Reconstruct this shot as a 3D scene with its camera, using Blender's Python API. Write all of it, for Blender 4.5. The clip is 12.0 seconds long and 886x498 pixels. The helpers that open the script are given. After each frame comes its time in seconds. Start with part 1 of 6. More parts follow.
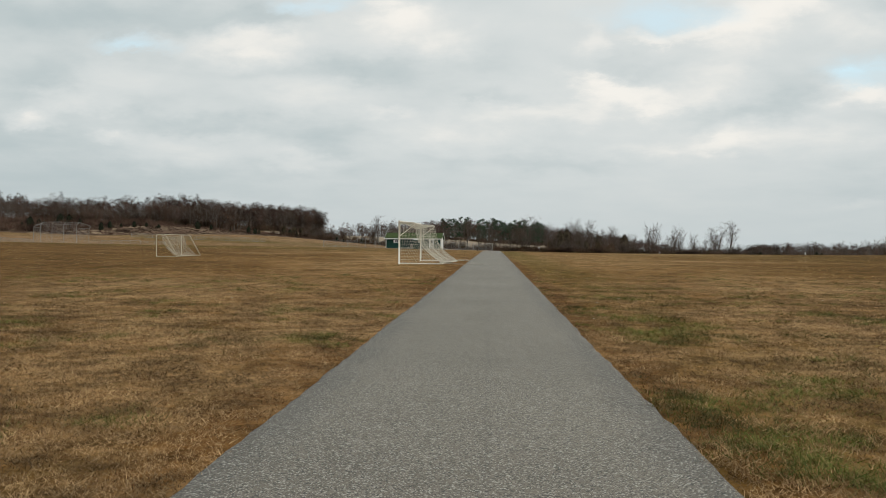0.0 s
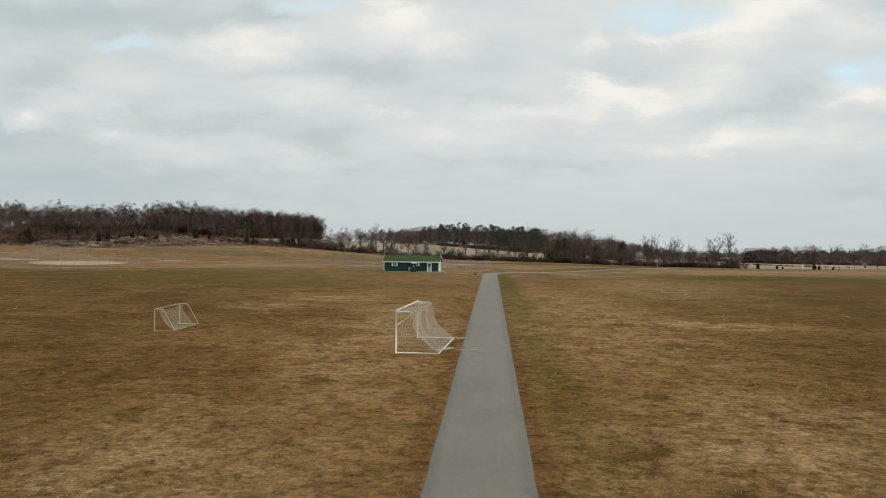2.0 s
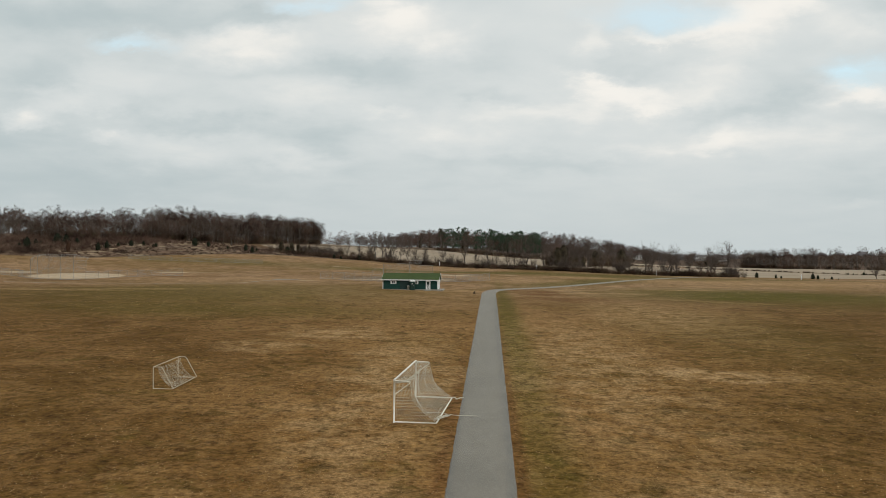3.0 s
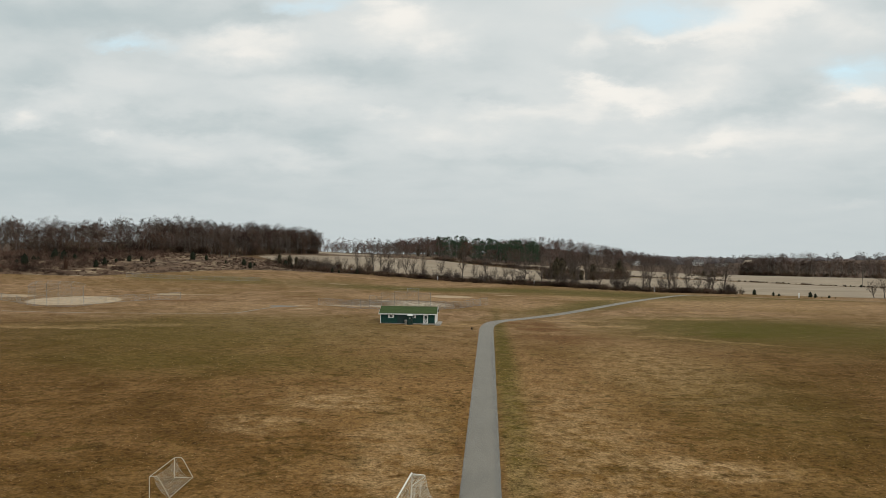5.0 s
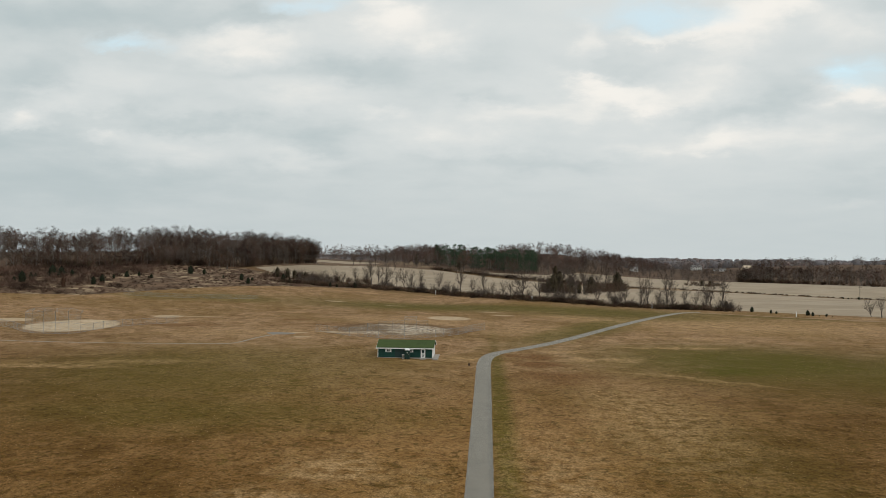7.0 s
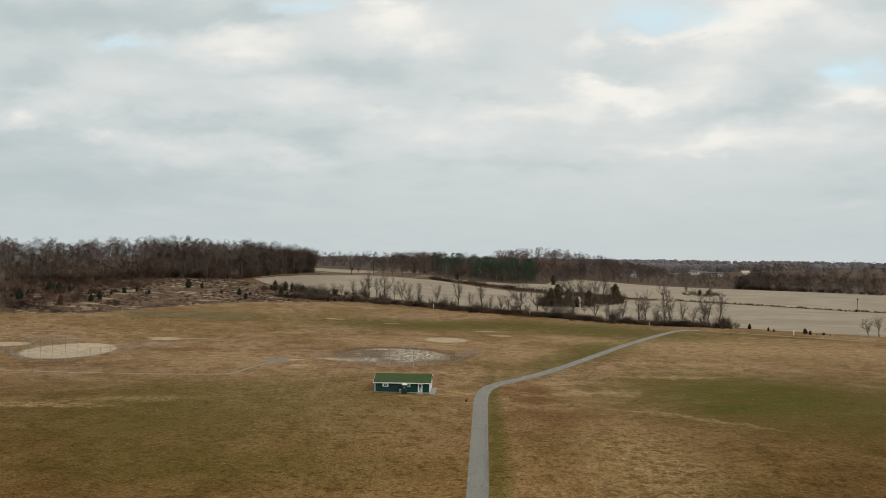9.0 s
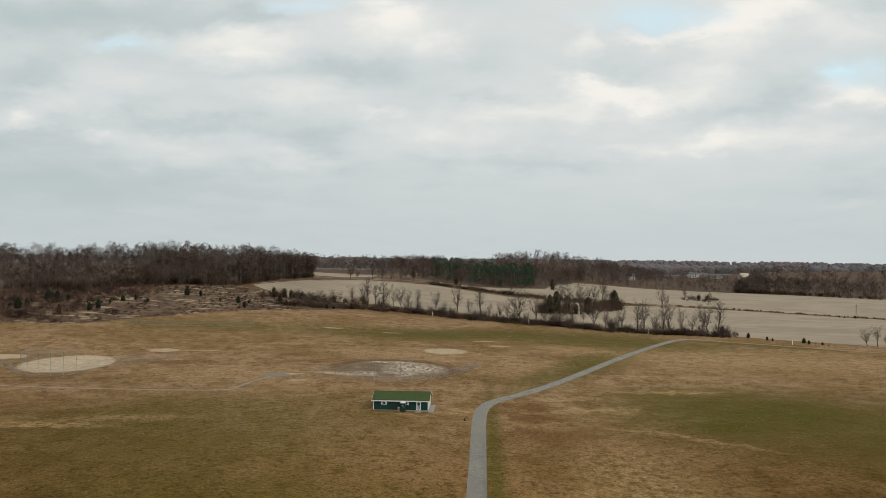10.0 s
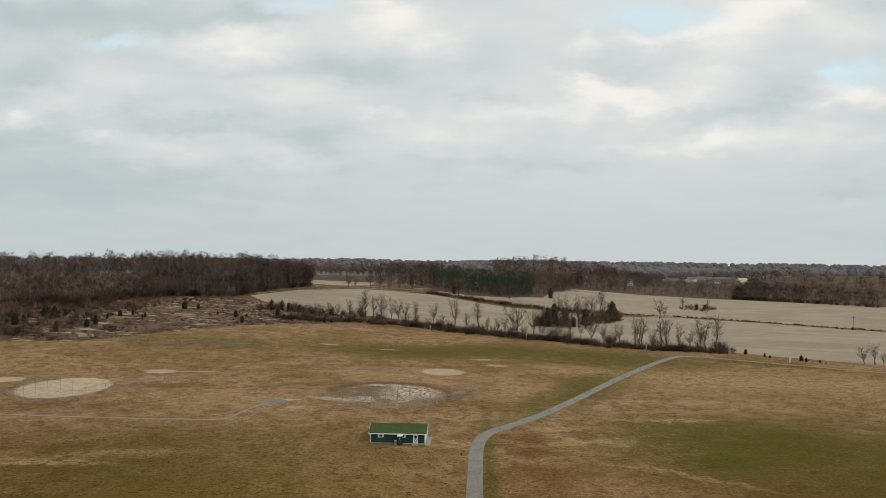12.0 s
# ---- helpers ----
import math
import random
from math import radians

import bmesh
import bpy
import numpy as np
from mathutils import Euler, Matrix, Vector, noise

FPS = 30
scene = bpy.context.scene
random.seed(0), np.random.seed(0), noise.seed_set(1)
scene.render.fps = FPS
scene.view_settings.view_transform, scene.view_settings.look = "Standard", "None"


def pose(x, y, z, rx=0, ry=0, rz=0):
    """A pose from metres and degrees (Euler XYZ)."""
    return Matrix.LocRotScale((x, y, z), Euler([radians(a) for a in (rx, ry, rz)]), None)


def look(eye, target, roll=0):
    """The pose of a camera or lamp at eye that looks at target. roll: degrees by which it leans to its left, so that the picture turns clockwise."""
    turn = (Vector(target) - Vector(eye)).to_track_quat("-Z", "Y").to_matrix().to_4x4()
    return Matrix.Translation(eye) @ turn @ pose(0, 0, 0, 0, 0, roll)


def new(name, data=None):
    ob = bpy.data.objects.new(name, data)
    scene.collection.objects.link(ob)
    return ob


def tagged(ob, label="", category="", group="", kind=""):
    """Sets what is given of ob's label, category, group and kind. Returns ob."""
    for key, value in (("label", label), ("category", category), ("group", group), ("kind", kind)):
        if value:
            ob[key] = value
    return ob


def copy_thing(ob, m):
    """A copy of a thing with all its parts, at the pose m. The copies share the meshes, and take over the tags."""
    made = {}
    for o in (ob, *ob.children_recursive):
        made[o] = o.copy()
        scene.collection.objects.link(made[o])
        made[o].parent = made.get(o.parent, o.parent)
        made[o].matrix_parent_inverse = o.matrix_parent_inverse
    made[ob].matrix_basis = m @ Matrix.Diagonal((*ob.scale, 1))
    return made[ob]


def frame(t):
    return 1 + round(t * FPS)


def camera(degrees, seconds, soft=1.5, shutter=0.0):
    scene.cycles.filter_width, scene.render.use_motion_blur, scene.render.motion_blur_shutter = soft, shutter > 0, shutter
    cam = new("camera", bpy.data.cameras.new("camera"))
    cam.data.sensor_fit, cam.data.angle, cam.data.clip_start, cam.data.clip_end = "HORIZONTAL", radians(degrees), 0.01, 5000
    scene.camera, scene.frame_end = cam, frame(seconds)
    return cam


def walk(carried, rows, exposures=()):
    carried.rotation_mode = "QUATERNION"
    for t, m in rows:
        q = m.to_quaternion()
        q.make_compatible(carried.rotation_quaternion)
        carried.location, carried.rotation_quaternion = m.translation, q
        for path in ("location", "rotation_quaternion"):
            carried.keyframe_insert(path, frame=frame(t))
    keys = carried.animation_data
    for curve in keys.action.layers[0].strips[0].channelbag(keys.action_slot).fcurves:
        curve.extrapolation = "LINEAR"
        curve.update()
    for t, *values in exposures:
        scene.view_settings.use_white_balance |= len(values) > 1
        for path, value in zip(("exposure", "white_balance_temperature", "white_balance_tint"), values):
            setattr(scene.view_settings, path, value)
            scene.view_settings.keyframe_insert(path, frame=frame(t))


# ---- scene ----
# ---------------------------------------------------------------- camera
cam = camera(60.0, 12.0, soft=0.65)
PATH = [
    (0.0, 0.0, 0.0, 1.35, 3.54, 0.531), (0.5, 0.014, -0.091, 1.467, 3.51, 0.529), (1.0, 0.031, -0.178, 2.562, 3.48, 0.528),
    (1.5, 0.05, -0.259, 4.488, 3.45, 0.526), (2.0, 0.071, -0.335, 6.477, 3.42, 0.525), (2.5, 0.096, -0.405, 8.493, 3.39, 0.523),
    (3.0, 0.123, -0.471, 10.473, 3.36, 0.522), (5.0, 0.257, -0.681, 18.057, 3.241, 0.516), (5.5, 0.297, -0.721, 19.954, 3.211, 0.515),
    (6.0, 0.34, -0.755, 21.868, 3.181, 0.513), (6.5, 0.385, -0.784, 23.792, 3.151, 0.512), (7.0, 0.433, -0.809, 25.686, 3.121, 0.51),
    (9.0, 0.65, -0.853, 33.373, 3.001, 0.505), (9.5, 0.711, -0.851, 35.375, 2.971, 0.503), (10.0, 0.775, -0.844, 37.364, 2.941, 0.502),
    (10.5, 0.841, -0.832, 39.313, 2.911, 0.5), (11.0, 0.91, -0.815, 41.306, 2.881, 0.499), (11.5, 0.981, -0.792, 43.297, 2.852, 0.498),
    (12.0, 1.055, -0.765, 44.642, 2.822, 0.496),
]
walk(cam, [(t, pose(x, y, z, 90.717, 0, yaw) @ pose(0, 0, 0, 0, 0, roll)) for t, x, y, z, yaw, roll in PATH])


# ---------------------------------------------------------------- node helpers
class Nodes:
    """Short calls for building a node tree."""

    def __init__(self, tree):
        self.t = tree
        tree.nodes.clear()

    def add(self, kind, ins=None, operation="", data_type="", interpolation_type="", rotation_type=""):
        n = self.t.nodes.new(kind)
        if operation:
            n.operation = operation
        if data_type:
            n.data_type = data_type
        if interpolation_type:
            n.interpolation_type = interpolation_type
        if rotation_type:
            n.rotation_type = rotation_type
        for k, v in (ins or {}).items():
            s = n.inputs[k]
            if isinstance(v, bpy.types.NodeSocket):
                self.t.links.new(v, s)
            else:
                s.default_value = v
        return n

    def math(self, op, a, b=0.0, c=0.0, clamp=False):
        n = self.add("ShaderNodeMath", {0: a, 1: b, 2: c}, operation=op)
        n.use_clamp = clamp
        return n.outputs[0]

    def vmath(self, op, a, b=(0, 0, 0)):
        return self.add("ShaderNodeVectorMath", {0: a, 1: b}, operation=op).outputs["Vector"]

    def noise(self, vec, scale, detail=4.0, rough=0.55, dist=0.0):
        return self.add("ShaderNodeTexNoise", {"Vector": vec, "Scale": scale, "Detail": detail, "Roughness": rough, "Distortion": dist}).outputs["Fac"]

    def span(self, v, a, b, lo=0.0, hi=1.0):
        return self.add("ShaderNodeMapRange", {0: v, 1: a, 2: b, 3: lo, 4: hi}, interpolation_type="SMOOTHSTEP").outputs[0]

    def mix(self, f, a, b):
        n = self.add("ShaderNodeMix", data_type="RGBA")
        for i, v in ((0, f), (6, a), (7, b)):
            if isinstance(v, bpy.types.NodeSocket):
                self.t.links.new(v, n.inputs[i])
            else:
                n.inputs[i].default_value = v if i == 0 else (*v, 1.0)
        return n.outputs[2]


# ---------------------------------------------------------------- sky, sun
def make_world():
    w = bpy.data.worlds.new("overcast_sky")
    w.use_nodes = True
    scene.world = w
    N = Nodes(w.node_tree)
    d = N.add("ShaderNodeTexCoord").outputs["Generated"]
    sky = N.add("ShaderNodeTexSky")
    sky.sky_type, sky.sun_disc, sky.sun_elevation, sky.sun_rotation, sky.dust_density = "NISHITA", False, radians(40), radians(127), 1.5
    s = N.add("ShaderNodeSeparateXYZ", {0: d})
    x, y, z = s.outputs
    zz = N.math("ADD", N.math("MAXIMUM", z, 0.0), 0.16)
    flat = N.add("ShaderNodeCombineXYZ", {0: N.math("DIVIDE", x, zz), 1: N.math("DIVIDE", y, zz), 2: 0.0}).outputs[0]
    big = N.noise(N.vmath("ADD", flat, (3.1, 0.4, 0.0)), 0.9, 4.0, 0.5, 0.2)
    fine = N.noise(flat, 3.0, 6.0, 0.55, 0.2)
    # the banks and gaps of this afternoon's cloud layer: azimuth, elevation and half sizes
    yy = N.math("MAXIMUM", y, 0.3)
    az = N.math("DIVIDE", x, yy)
    el = N.math("DIVIDE", z, yy)
    curl = N.add("ShaderNodeTexNoise", {"Vector": N.add("ShaderNodeCombineXYZ", {0: az, 1: N.math("MULTIPLY", el, 2.0), 2: 0.0}).outputs[0], "Scale": 11.0, "Detail": 5.0, "Roughness": 0.6}).outputs["Color"]
    plane = N.vmath("ADD", N.add("ShaderNodeCombineXYZ", {0: az, 1: el, 2: 0.0}).outputs[0], N.vmath("MULTIPLY", N.vmath("SUBTRACT", curl, (0.5, 0.5, 0.5)), (0.11, 0.07, 0.0)))
    ahead = N.span(y, 0.3, 0.6)

    def banks(rows):
        total = 0.0
        for a, b, c, e in rows:
            u, v, ru, rv = (a - 784) / 1358 - 0.0555, (461 - b) / 1358, c / 1358, e / 1358
            q = N.vmath("MULTIPLY", N.vmath("SUBTRACT", plane, (u, v, 0)), (1 / ru, 1 / rv, 0))
            ln = N.add("ShaderNodeVectorMath", {0: q}, operation="LENGTH").outputs["Value"]
            total = N.math("ADD", total, N.span(ln, 1.7, 0.0))
        return N.math("MULTIPLY", total, ahead)

    bright = banks(((405, 84, 110, 34), (690, 16, 55, 30), (1045, 155, 50, 16), (1105, 166, 65, 22), (1290, 45, 60, 50), (1370, 18, 60, 30), (1150, 66, 60, 11), (1510, 176, 80, 20), (10, 213, 50, 16)))
    pale = banks(((170, 140, 110, 40), (1028, 78, 26, 34), (90, 180, 80, 20), (160, 237, 34, 11), (320, 260, 130, 30), (520, 165, 110, 24), (520, 285, 70, 14), (670, 195, 40, 9), (770, 235, 130, 28), (610, 62, 150, 48), (1240, 125, 60, 18), (1240, 168, 100, 26), (1380, 245, 190, 25), (1250, 256, 60, 12), (1130, 270, 60, 16), (900, 205, 150, 22), (1500, 60, 70, 32), (1230, 58, 60, 16), (1500, 360, 60, 9), (750, 60, 90, 45), (1090, 185, 110, 24)))
    dark = banks(((180, 28, 300, 34), (460, 35, 90, 22), (40, 130, 90, 48), (320, 215, 150, 18), (540, 240, 140, 24), (820, 110, 120, 38), (870, 175, 60, 18), (1090, 116, 80, 24), (1260, 210, 110, 18), (1370, 150, 70, 42), (1350, 182, 80, 22), (960, 285, 150, 18), (250, 335, 280, 40), (1530, 330, 100, 34), (1545, 20, 60, 34), (20, 300, 200, 80), (640, 120, 80, 30)))
    gap = banks(((545, 10, 60, 15), (1160, 30, 110, 26), (1530, 135, 85, 26), (215, 76, 60, 13), (1480, 150, 40, 15)))
    v = N.math("ADD", N.math("MULTIPLY_ADD", big, 0.26, 0.085), N.math("MULTIPLY", fine, 0.34))
    v = N.math("ADD", v, N.math("MULTIPLY_ADD", N.math("MINIMUM", N.math("ABSOLUTE", N.math("ADD", az, -0.22)), 0.75), -0.19, 0.215))
    v = N.math("ADD", v, N.math("MULTIPLY", bright, N.math("MULTIPLY_ADD", fine, 0.40, 0.12)))
    v = N.math("ADD", v, N.math("MULTIPLY", pale, N.math("MULTIPLY_ADD", fine, 0.22, 0.06)))
    v = N.math("SUBTRACT", v, N.math("MULTIPLY", dark, 0.125))
    cloud = N.mix(N.span(v, 0.20, 0.62), (0.452, 0.530, 0.545), (0.675, 0.712, 0.706))
    cloud = N.mix(N.span(v, 0.55, 0.98), cloud, (0.905, 0.880, 0.825))
    hole = N.math("MULTIPLY", N.math("MULTIPLY", gap, 0.8, clamp=True), N.span(fine, 0.62, 0.40, 0.5, 1.0))
    blue = N.vmath("ADD", N.vmath("MULTIPLY", sky.outputs[0], (0.04, 0.055, 0.05)), (0.56, 0.665, 0.700))
    col = N.mix(hole, cloud, blue)
    col = N.mix(N.span(z, 0.17, 0.02, 0.0, 0.75), col, (0.532, 0.588, 0.596))
    bg = N.add("ShaderNodeBackground", {"Color": col, "Strength": 1.0})
    N.t.links.new(bg.outputs[0], N.add("ShaderNodeOutputWorld").inputs[0])


make_world()
sun = new("sun", bpy.data.lights.new("sun", "SUN"))
sun.data.energy, sun.data.angle, sun.data.color = 0.9, radians(16), (1.0, 0.95, 0.88)
sun.matrix_world = look((40, -30, 42), (0, 0, 0))


# ---------------------------------------------------------------- materials
def material(name, build, rough=0.85, metal=0.0, spec=0.3):
    m = bpy.data.materials.new(name)
    m.use_nodes = True
    N = Nodes(m.node_tree)
    b = N.add("ShaderNodeBsdfPrincipled", {"Roughness": rough, "Metallic": metal, "Specular IOR Level": spec})
    pos = N.add("ShaderNodeNewGeometry").outputs["Position"]
    col, bump = build(N, pos)
    if isinstance(col, tuple):
        b.inputs["Base Color"].default_value = (*col, 1)
    else:
        N.t.links.new(col, b.inputs["Base Color"])
    if bump is not None:
        h, dist = bump
        N.t.links.new(N.add("ShaderNodeBump", {"Height": h, "Distance": dist, "Strength": 0.8}).outputs[0], b.inputs["Normal"])
    N.t.links.new(b.outputs[0], N.add("ShaderNodeOutputMaterial").inputs[0])
    return m


def ellipse(N, pos, cx, cy, rx, ry, rot=0.0, soft=0.35):
    q = N.vmath("SUBTRACT", pos, (cx, cy, 0))
    if rot:
        q = N.add("ShaderNodeVectorRotate", {"Vector": q, "Angle": -radians(rot)}, rotation_type="Z_AXIS").outputs[0]
    q = N.vmath("MULTIPLY", q, (1 / rx, 1 / ry, 0))
    ln = N.add("ShaderNodeVectorMath", {0: q}, operation="LENGTH").outputs["Value"]
    return N.span(ln, 1 + soft, 1 - soft)


def patches(N, pos, rows):
    """The strongest of several soft ellipses: x, y, half sizes, turn, softness, weight."""
    f = 0.0
    for r in rows:
        f = N.math("MAXIMUM", f, N.math("MULTIPLY", ellipse(N, pos, *r[:6]), r[6]))
    return f


def lawn(N, pos):
    n50 = N.noise(pos, 0.022, 3.0)
    n8 = N.noise(pos, 0.13, 5.0, 0.62, 0.4)
    n2 = N.noise(pos, 0.55, 6.0, 0.68, 0.3)
    n05 = N.noise(pos, 4.2, 8.0, 0.76)
    nfine = N.noise(pos, 28.0, 4.0, 0.7)
    tuft = N.noise(pos, 1.5, 9.0, 0.76)
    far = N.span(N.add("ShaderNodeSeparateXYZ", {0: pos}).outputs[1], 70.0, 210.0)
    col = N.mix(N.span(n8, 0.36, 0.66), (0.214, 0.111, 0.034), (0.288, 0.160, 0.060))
    # farther along y the lawn turns paler and pinker, and blotched
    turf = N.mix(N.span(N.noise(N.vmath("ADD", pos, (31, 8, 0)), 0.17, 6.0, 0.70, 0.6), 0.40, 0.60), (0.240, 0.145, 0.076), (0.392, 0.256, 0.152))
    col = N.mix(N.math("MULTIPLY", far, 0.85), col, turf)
    col = N.mix(N.math("MULTIPLY", N.span(n50, 0.45, 0.62), 0.45), col, (0.148, 0.087, 0.018))
    col = N.mix(N.math("MULTIPLY", N.span(n2, 0.50, 0.64), 0.5), col, (0.333, 0.200, 0.084))
    # dark tussocks of coarser grass
    tus = N.noise(N.vmath("ADD", pos, (71, 33, 5)), 0.42, 4.0, 0.55, 0.6)
    tus2 = N.noise(N.vmath("ADD", pos, (7, 3, 15)), 0.95, 6.0, 0.62, 0.4)
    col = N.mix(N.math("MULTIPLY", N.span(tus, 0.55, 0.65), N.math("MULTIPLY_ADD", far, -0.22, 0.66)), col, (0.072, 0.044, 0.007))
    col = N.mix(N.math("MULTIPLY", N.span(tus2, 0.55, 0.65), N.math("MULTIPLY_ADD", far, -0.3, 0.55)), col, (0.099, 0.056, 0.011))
    wob = N.vmath("ADD", pos, N.vmath("MULTIPLY", N.vmath("SUBTRACT", N.add("ShaderNodeTexNoise", {"Vector": pos, "Scale": 0.14, "Detail": 6.0, "Roughness": 0.65}).outputs["Color"], (0.5, 0.5, 0.5)), (16, 16, 0)))
    # dark-brown ground, with lens vignetting painted into the sides of the lawn
    vignette_brown = patches(N, wob, ((-50, 60, 34, 60, 0, 0.6, 0.8), (-70, 92, 32, 50, 0, 0.7, 0.8), (-100, 130, 44, 40, 0, 0.7, 0.85), (58, 82, 36, 58, 0, 0.6, 0.9), (-14, 16, 8, 14, 0, 0.8, 0.7), (14, 14, 8, 16, 0, 0.8, 0.6), (100, 126, 50, 44, 0, 0.7, 1.0), (96, 176, 34, 26, 0, 0.8, 0.6), (-104, 168, 26, 16, 0, 0.8, 0.5), (-24, 34, 11, 22, 0, 0.8, 0.85), (28, 38, 13, 26, 0, 0.8, 0.85), (60, 116, 30, 22, 0, 0.8, 0.6), (-120, 205, 30, 9, 0, 0.8, 0.5), (80, 140, 60, 22, 0, 0.8, 0.7)))
    col = N.mix(N.math("MULTIPLY", vignette_brown, N.span(n8, 0.30, 0.62, 1.0, 0.55)), col, (0.096, 0.049, 0.011))
    # rough brown ground beyond the hedgerow
    col = N.mix(N.span(N.add("ShaderNodeSeparateXYZ", {0: pos}).outputs[1], 395.0, 440.0, 0.0, 0.9), col, (0.156, 0.097, 0.051))
    # greener ground
    green = N.math("MULTIPLY", N.span(N.noise(N.vmath("ADD", pos, (9, 140, 2)), 0.26, 5.0, 0.6, 0.3), 0.58, 0.74), 0.4)
    green = N.math("MAXIMUM", green, patches(N, wob, ((62, 178, 32, 30, 0, 0.8, 0.9), (52, 164, 13, 10, 0, 0.8, 1.0), (100, 165, 48, 30, 12, 0.8, 0.75), (-10, 331, 70, 24, 4, 0.7, 0.85), (50, 322, 48, 30, -22, 0.7, 0.8), (-54, 150, 38, 34, 0, 0.7, 0.5), (-105, 322, 22, 12, 0, 0.6, 0.6), (-135, 314, 18, 9, 0, 0.6, 0.45))))
    green = N.math("MAXIMUM", green, patches(N, wob, ((38, 256, 9, 66, -27, 0.6, 0.75), (110, 318, 40, 6, -32, 0.6, 0.6), (30, 96, 12, 30, 0, 0.8, 0.3), (-40, 112, 30, 12, 0, 0.8, 0.45))))
    green = N.math("MAXIMUM", green, patches(N, pos, ((3.1, 120, 1.7, 90, 0, 0.8, 0.75), (3.4, 9.5, 1.5, 4.5, 10, 0.8, 0.3))))
    col = N.mix(N.math("MULTIPLY", green, N.span(n2, 0.2, 0.6, 0.6, 1.0)), col, (0.085, 0.077, 0.008))
    # red-brown worn ground and straw-pale ground
    red = patches(N, wob, ((-5, 226.5, 1.8, 14, -27, 0.6, 0.7), (12.4, 167.5, 6, 4.5, 0, 0.6, 1.0), (11, 178, 5, 4, 0, 0.6, 1.0), (16, 150, 8, 6, 0, 0.7, 0.8), (-62.9, 253.3, 6, 3, 0, 0.6, 0.8), (-95, 236, 14, 4, 0, 0.6, 0.8), (-50, 240, 16, 3, 10, 0.6, 0.6)))
    red = N.math("MAXIMUM", red, patches(N, pos, ((-1.95, 28, 0.36, 46, 0, 0.8, 0.8), (1.66, 28, 0.36, 46, 0, 0.8, 0.8))))
    col = N.mix(N.math("MULTIPLY", red, 0.8), col, (0.148, 0.068, 0.022))
    pale = patches(N, wob, ((-12, 165.8, 5.5, 1.6, 0, 0.7, 1.0), (-5.5, 171.5, 5.5, 3.2, 10, 0.6, 1.0), (27, 177, 9, 2.6, 10, 0.6, 1.0), (22, 190.5, 7, 2.4, 10, 0.6, 0.9), (49, 203, 14, 2.2, 8, 0.6, 1.0), (41, 152, 16, 1.2, -33, 0.8, 0.7), (-75, 156, 18, 3.0, 8, 0.9, 0.6), (-88, 148, 13, 3, 0, 0.6, 0.9)))
    pale = N.math("MAXIMUM", pale, patches(N, wob, ((95, 272, 46, 26, 0, 0.7, 0.75), (17, 62, 6, 2.4, 0, 0.7, 1.0), (40, 285, 20, 9, -30, 0.6, 0.8), (-16, 86, 6, 5, 0, 0.8, 0.9), (62, 228, 14, 2.5, 0, 0.6, 0.9), (-22, 74, 4, 3, 0, 0.8, 0.8), (9, 72, 6, 30, 0, 0.8, 0.7), (-7, 56, 4, 26, 0, 0.8, 0.7), (26, 118, 9, 26, 0, 0.8, 0.7), (-4, 11, 3.4, 6, 0, 0.8, 0.8))))
    pale = N.math("MAXIMUM", pale, patches(N, wob, ((5, 14, 2.2, 7, 0, 0.8, 0.8), (-9, 20, 5, 6, 0, 0.8, 0.8), (10, 26, 5, 8, 0, 0.8, 0.8), (-20, 260, 30, 14, 0, 0.7, 0.5), (-70, 215, 26, 10, 0, 0.7, 0.45), (14, 240, 10, 20, -25, 0.7, 0.5))))
    col = N.mix(N.math("MULTIPLY", pale, N.math("MULTIPLY", N.span(n05, 0.35, 0.6, 0.5, 1.0), N.span(N.noise(N.vmath("ADD", pos, (5, 81, 2)), 0.45, 7.0, 0.72), 0.38, 0.58))), col, (0.437, 0.285, 0.141))
    # blade-scale variation
    col = N.mix(N.span(tuft, 0.48, 0.62, 0.0, 0.8), col, N.vmath("MULTIPLY", col, (1.32, 1.32, 1.30)))
    col = N.mix(N.span(tuft, 0.50, 0.38, 0.0, 0.85), col, N.vmath("MULTIPLY", col, (0.468, 0.426, 0.352)))
    col = N.mix(N.span(n05, 0.48, 0.60, 0.0, 0.75), col, N.vmath("MULTIPLY", col, (1.50, 1.47, 1.44)))
    col = N.mix(N.span(n05, 0.48, 0.38, 0.0, 0.7), col, N.vmath("MULTIPLY", col, (0.520, 0.475, 0.387)))
    col = N.mix(N.math("MULTIPLY", N.span(nfine, 0.60, 0.35), 0.55), col, N.vmath("MULTIPLY", col, (0.541, 0.495, 0.405)))
    # bare infield clay and worn spots
    wob2 = N.vmath("ADD", pos, N.vmath("MULTIPLY", N.vmath("SUBTRACT", N.add("ShaderNodeTexNoise", {"Vector": pos, "Scale": 0.5, "Detail": 4.0}).outputs["Color"], (0.5, 0.5, 0.5)), (3.4, 3.4, 0)))
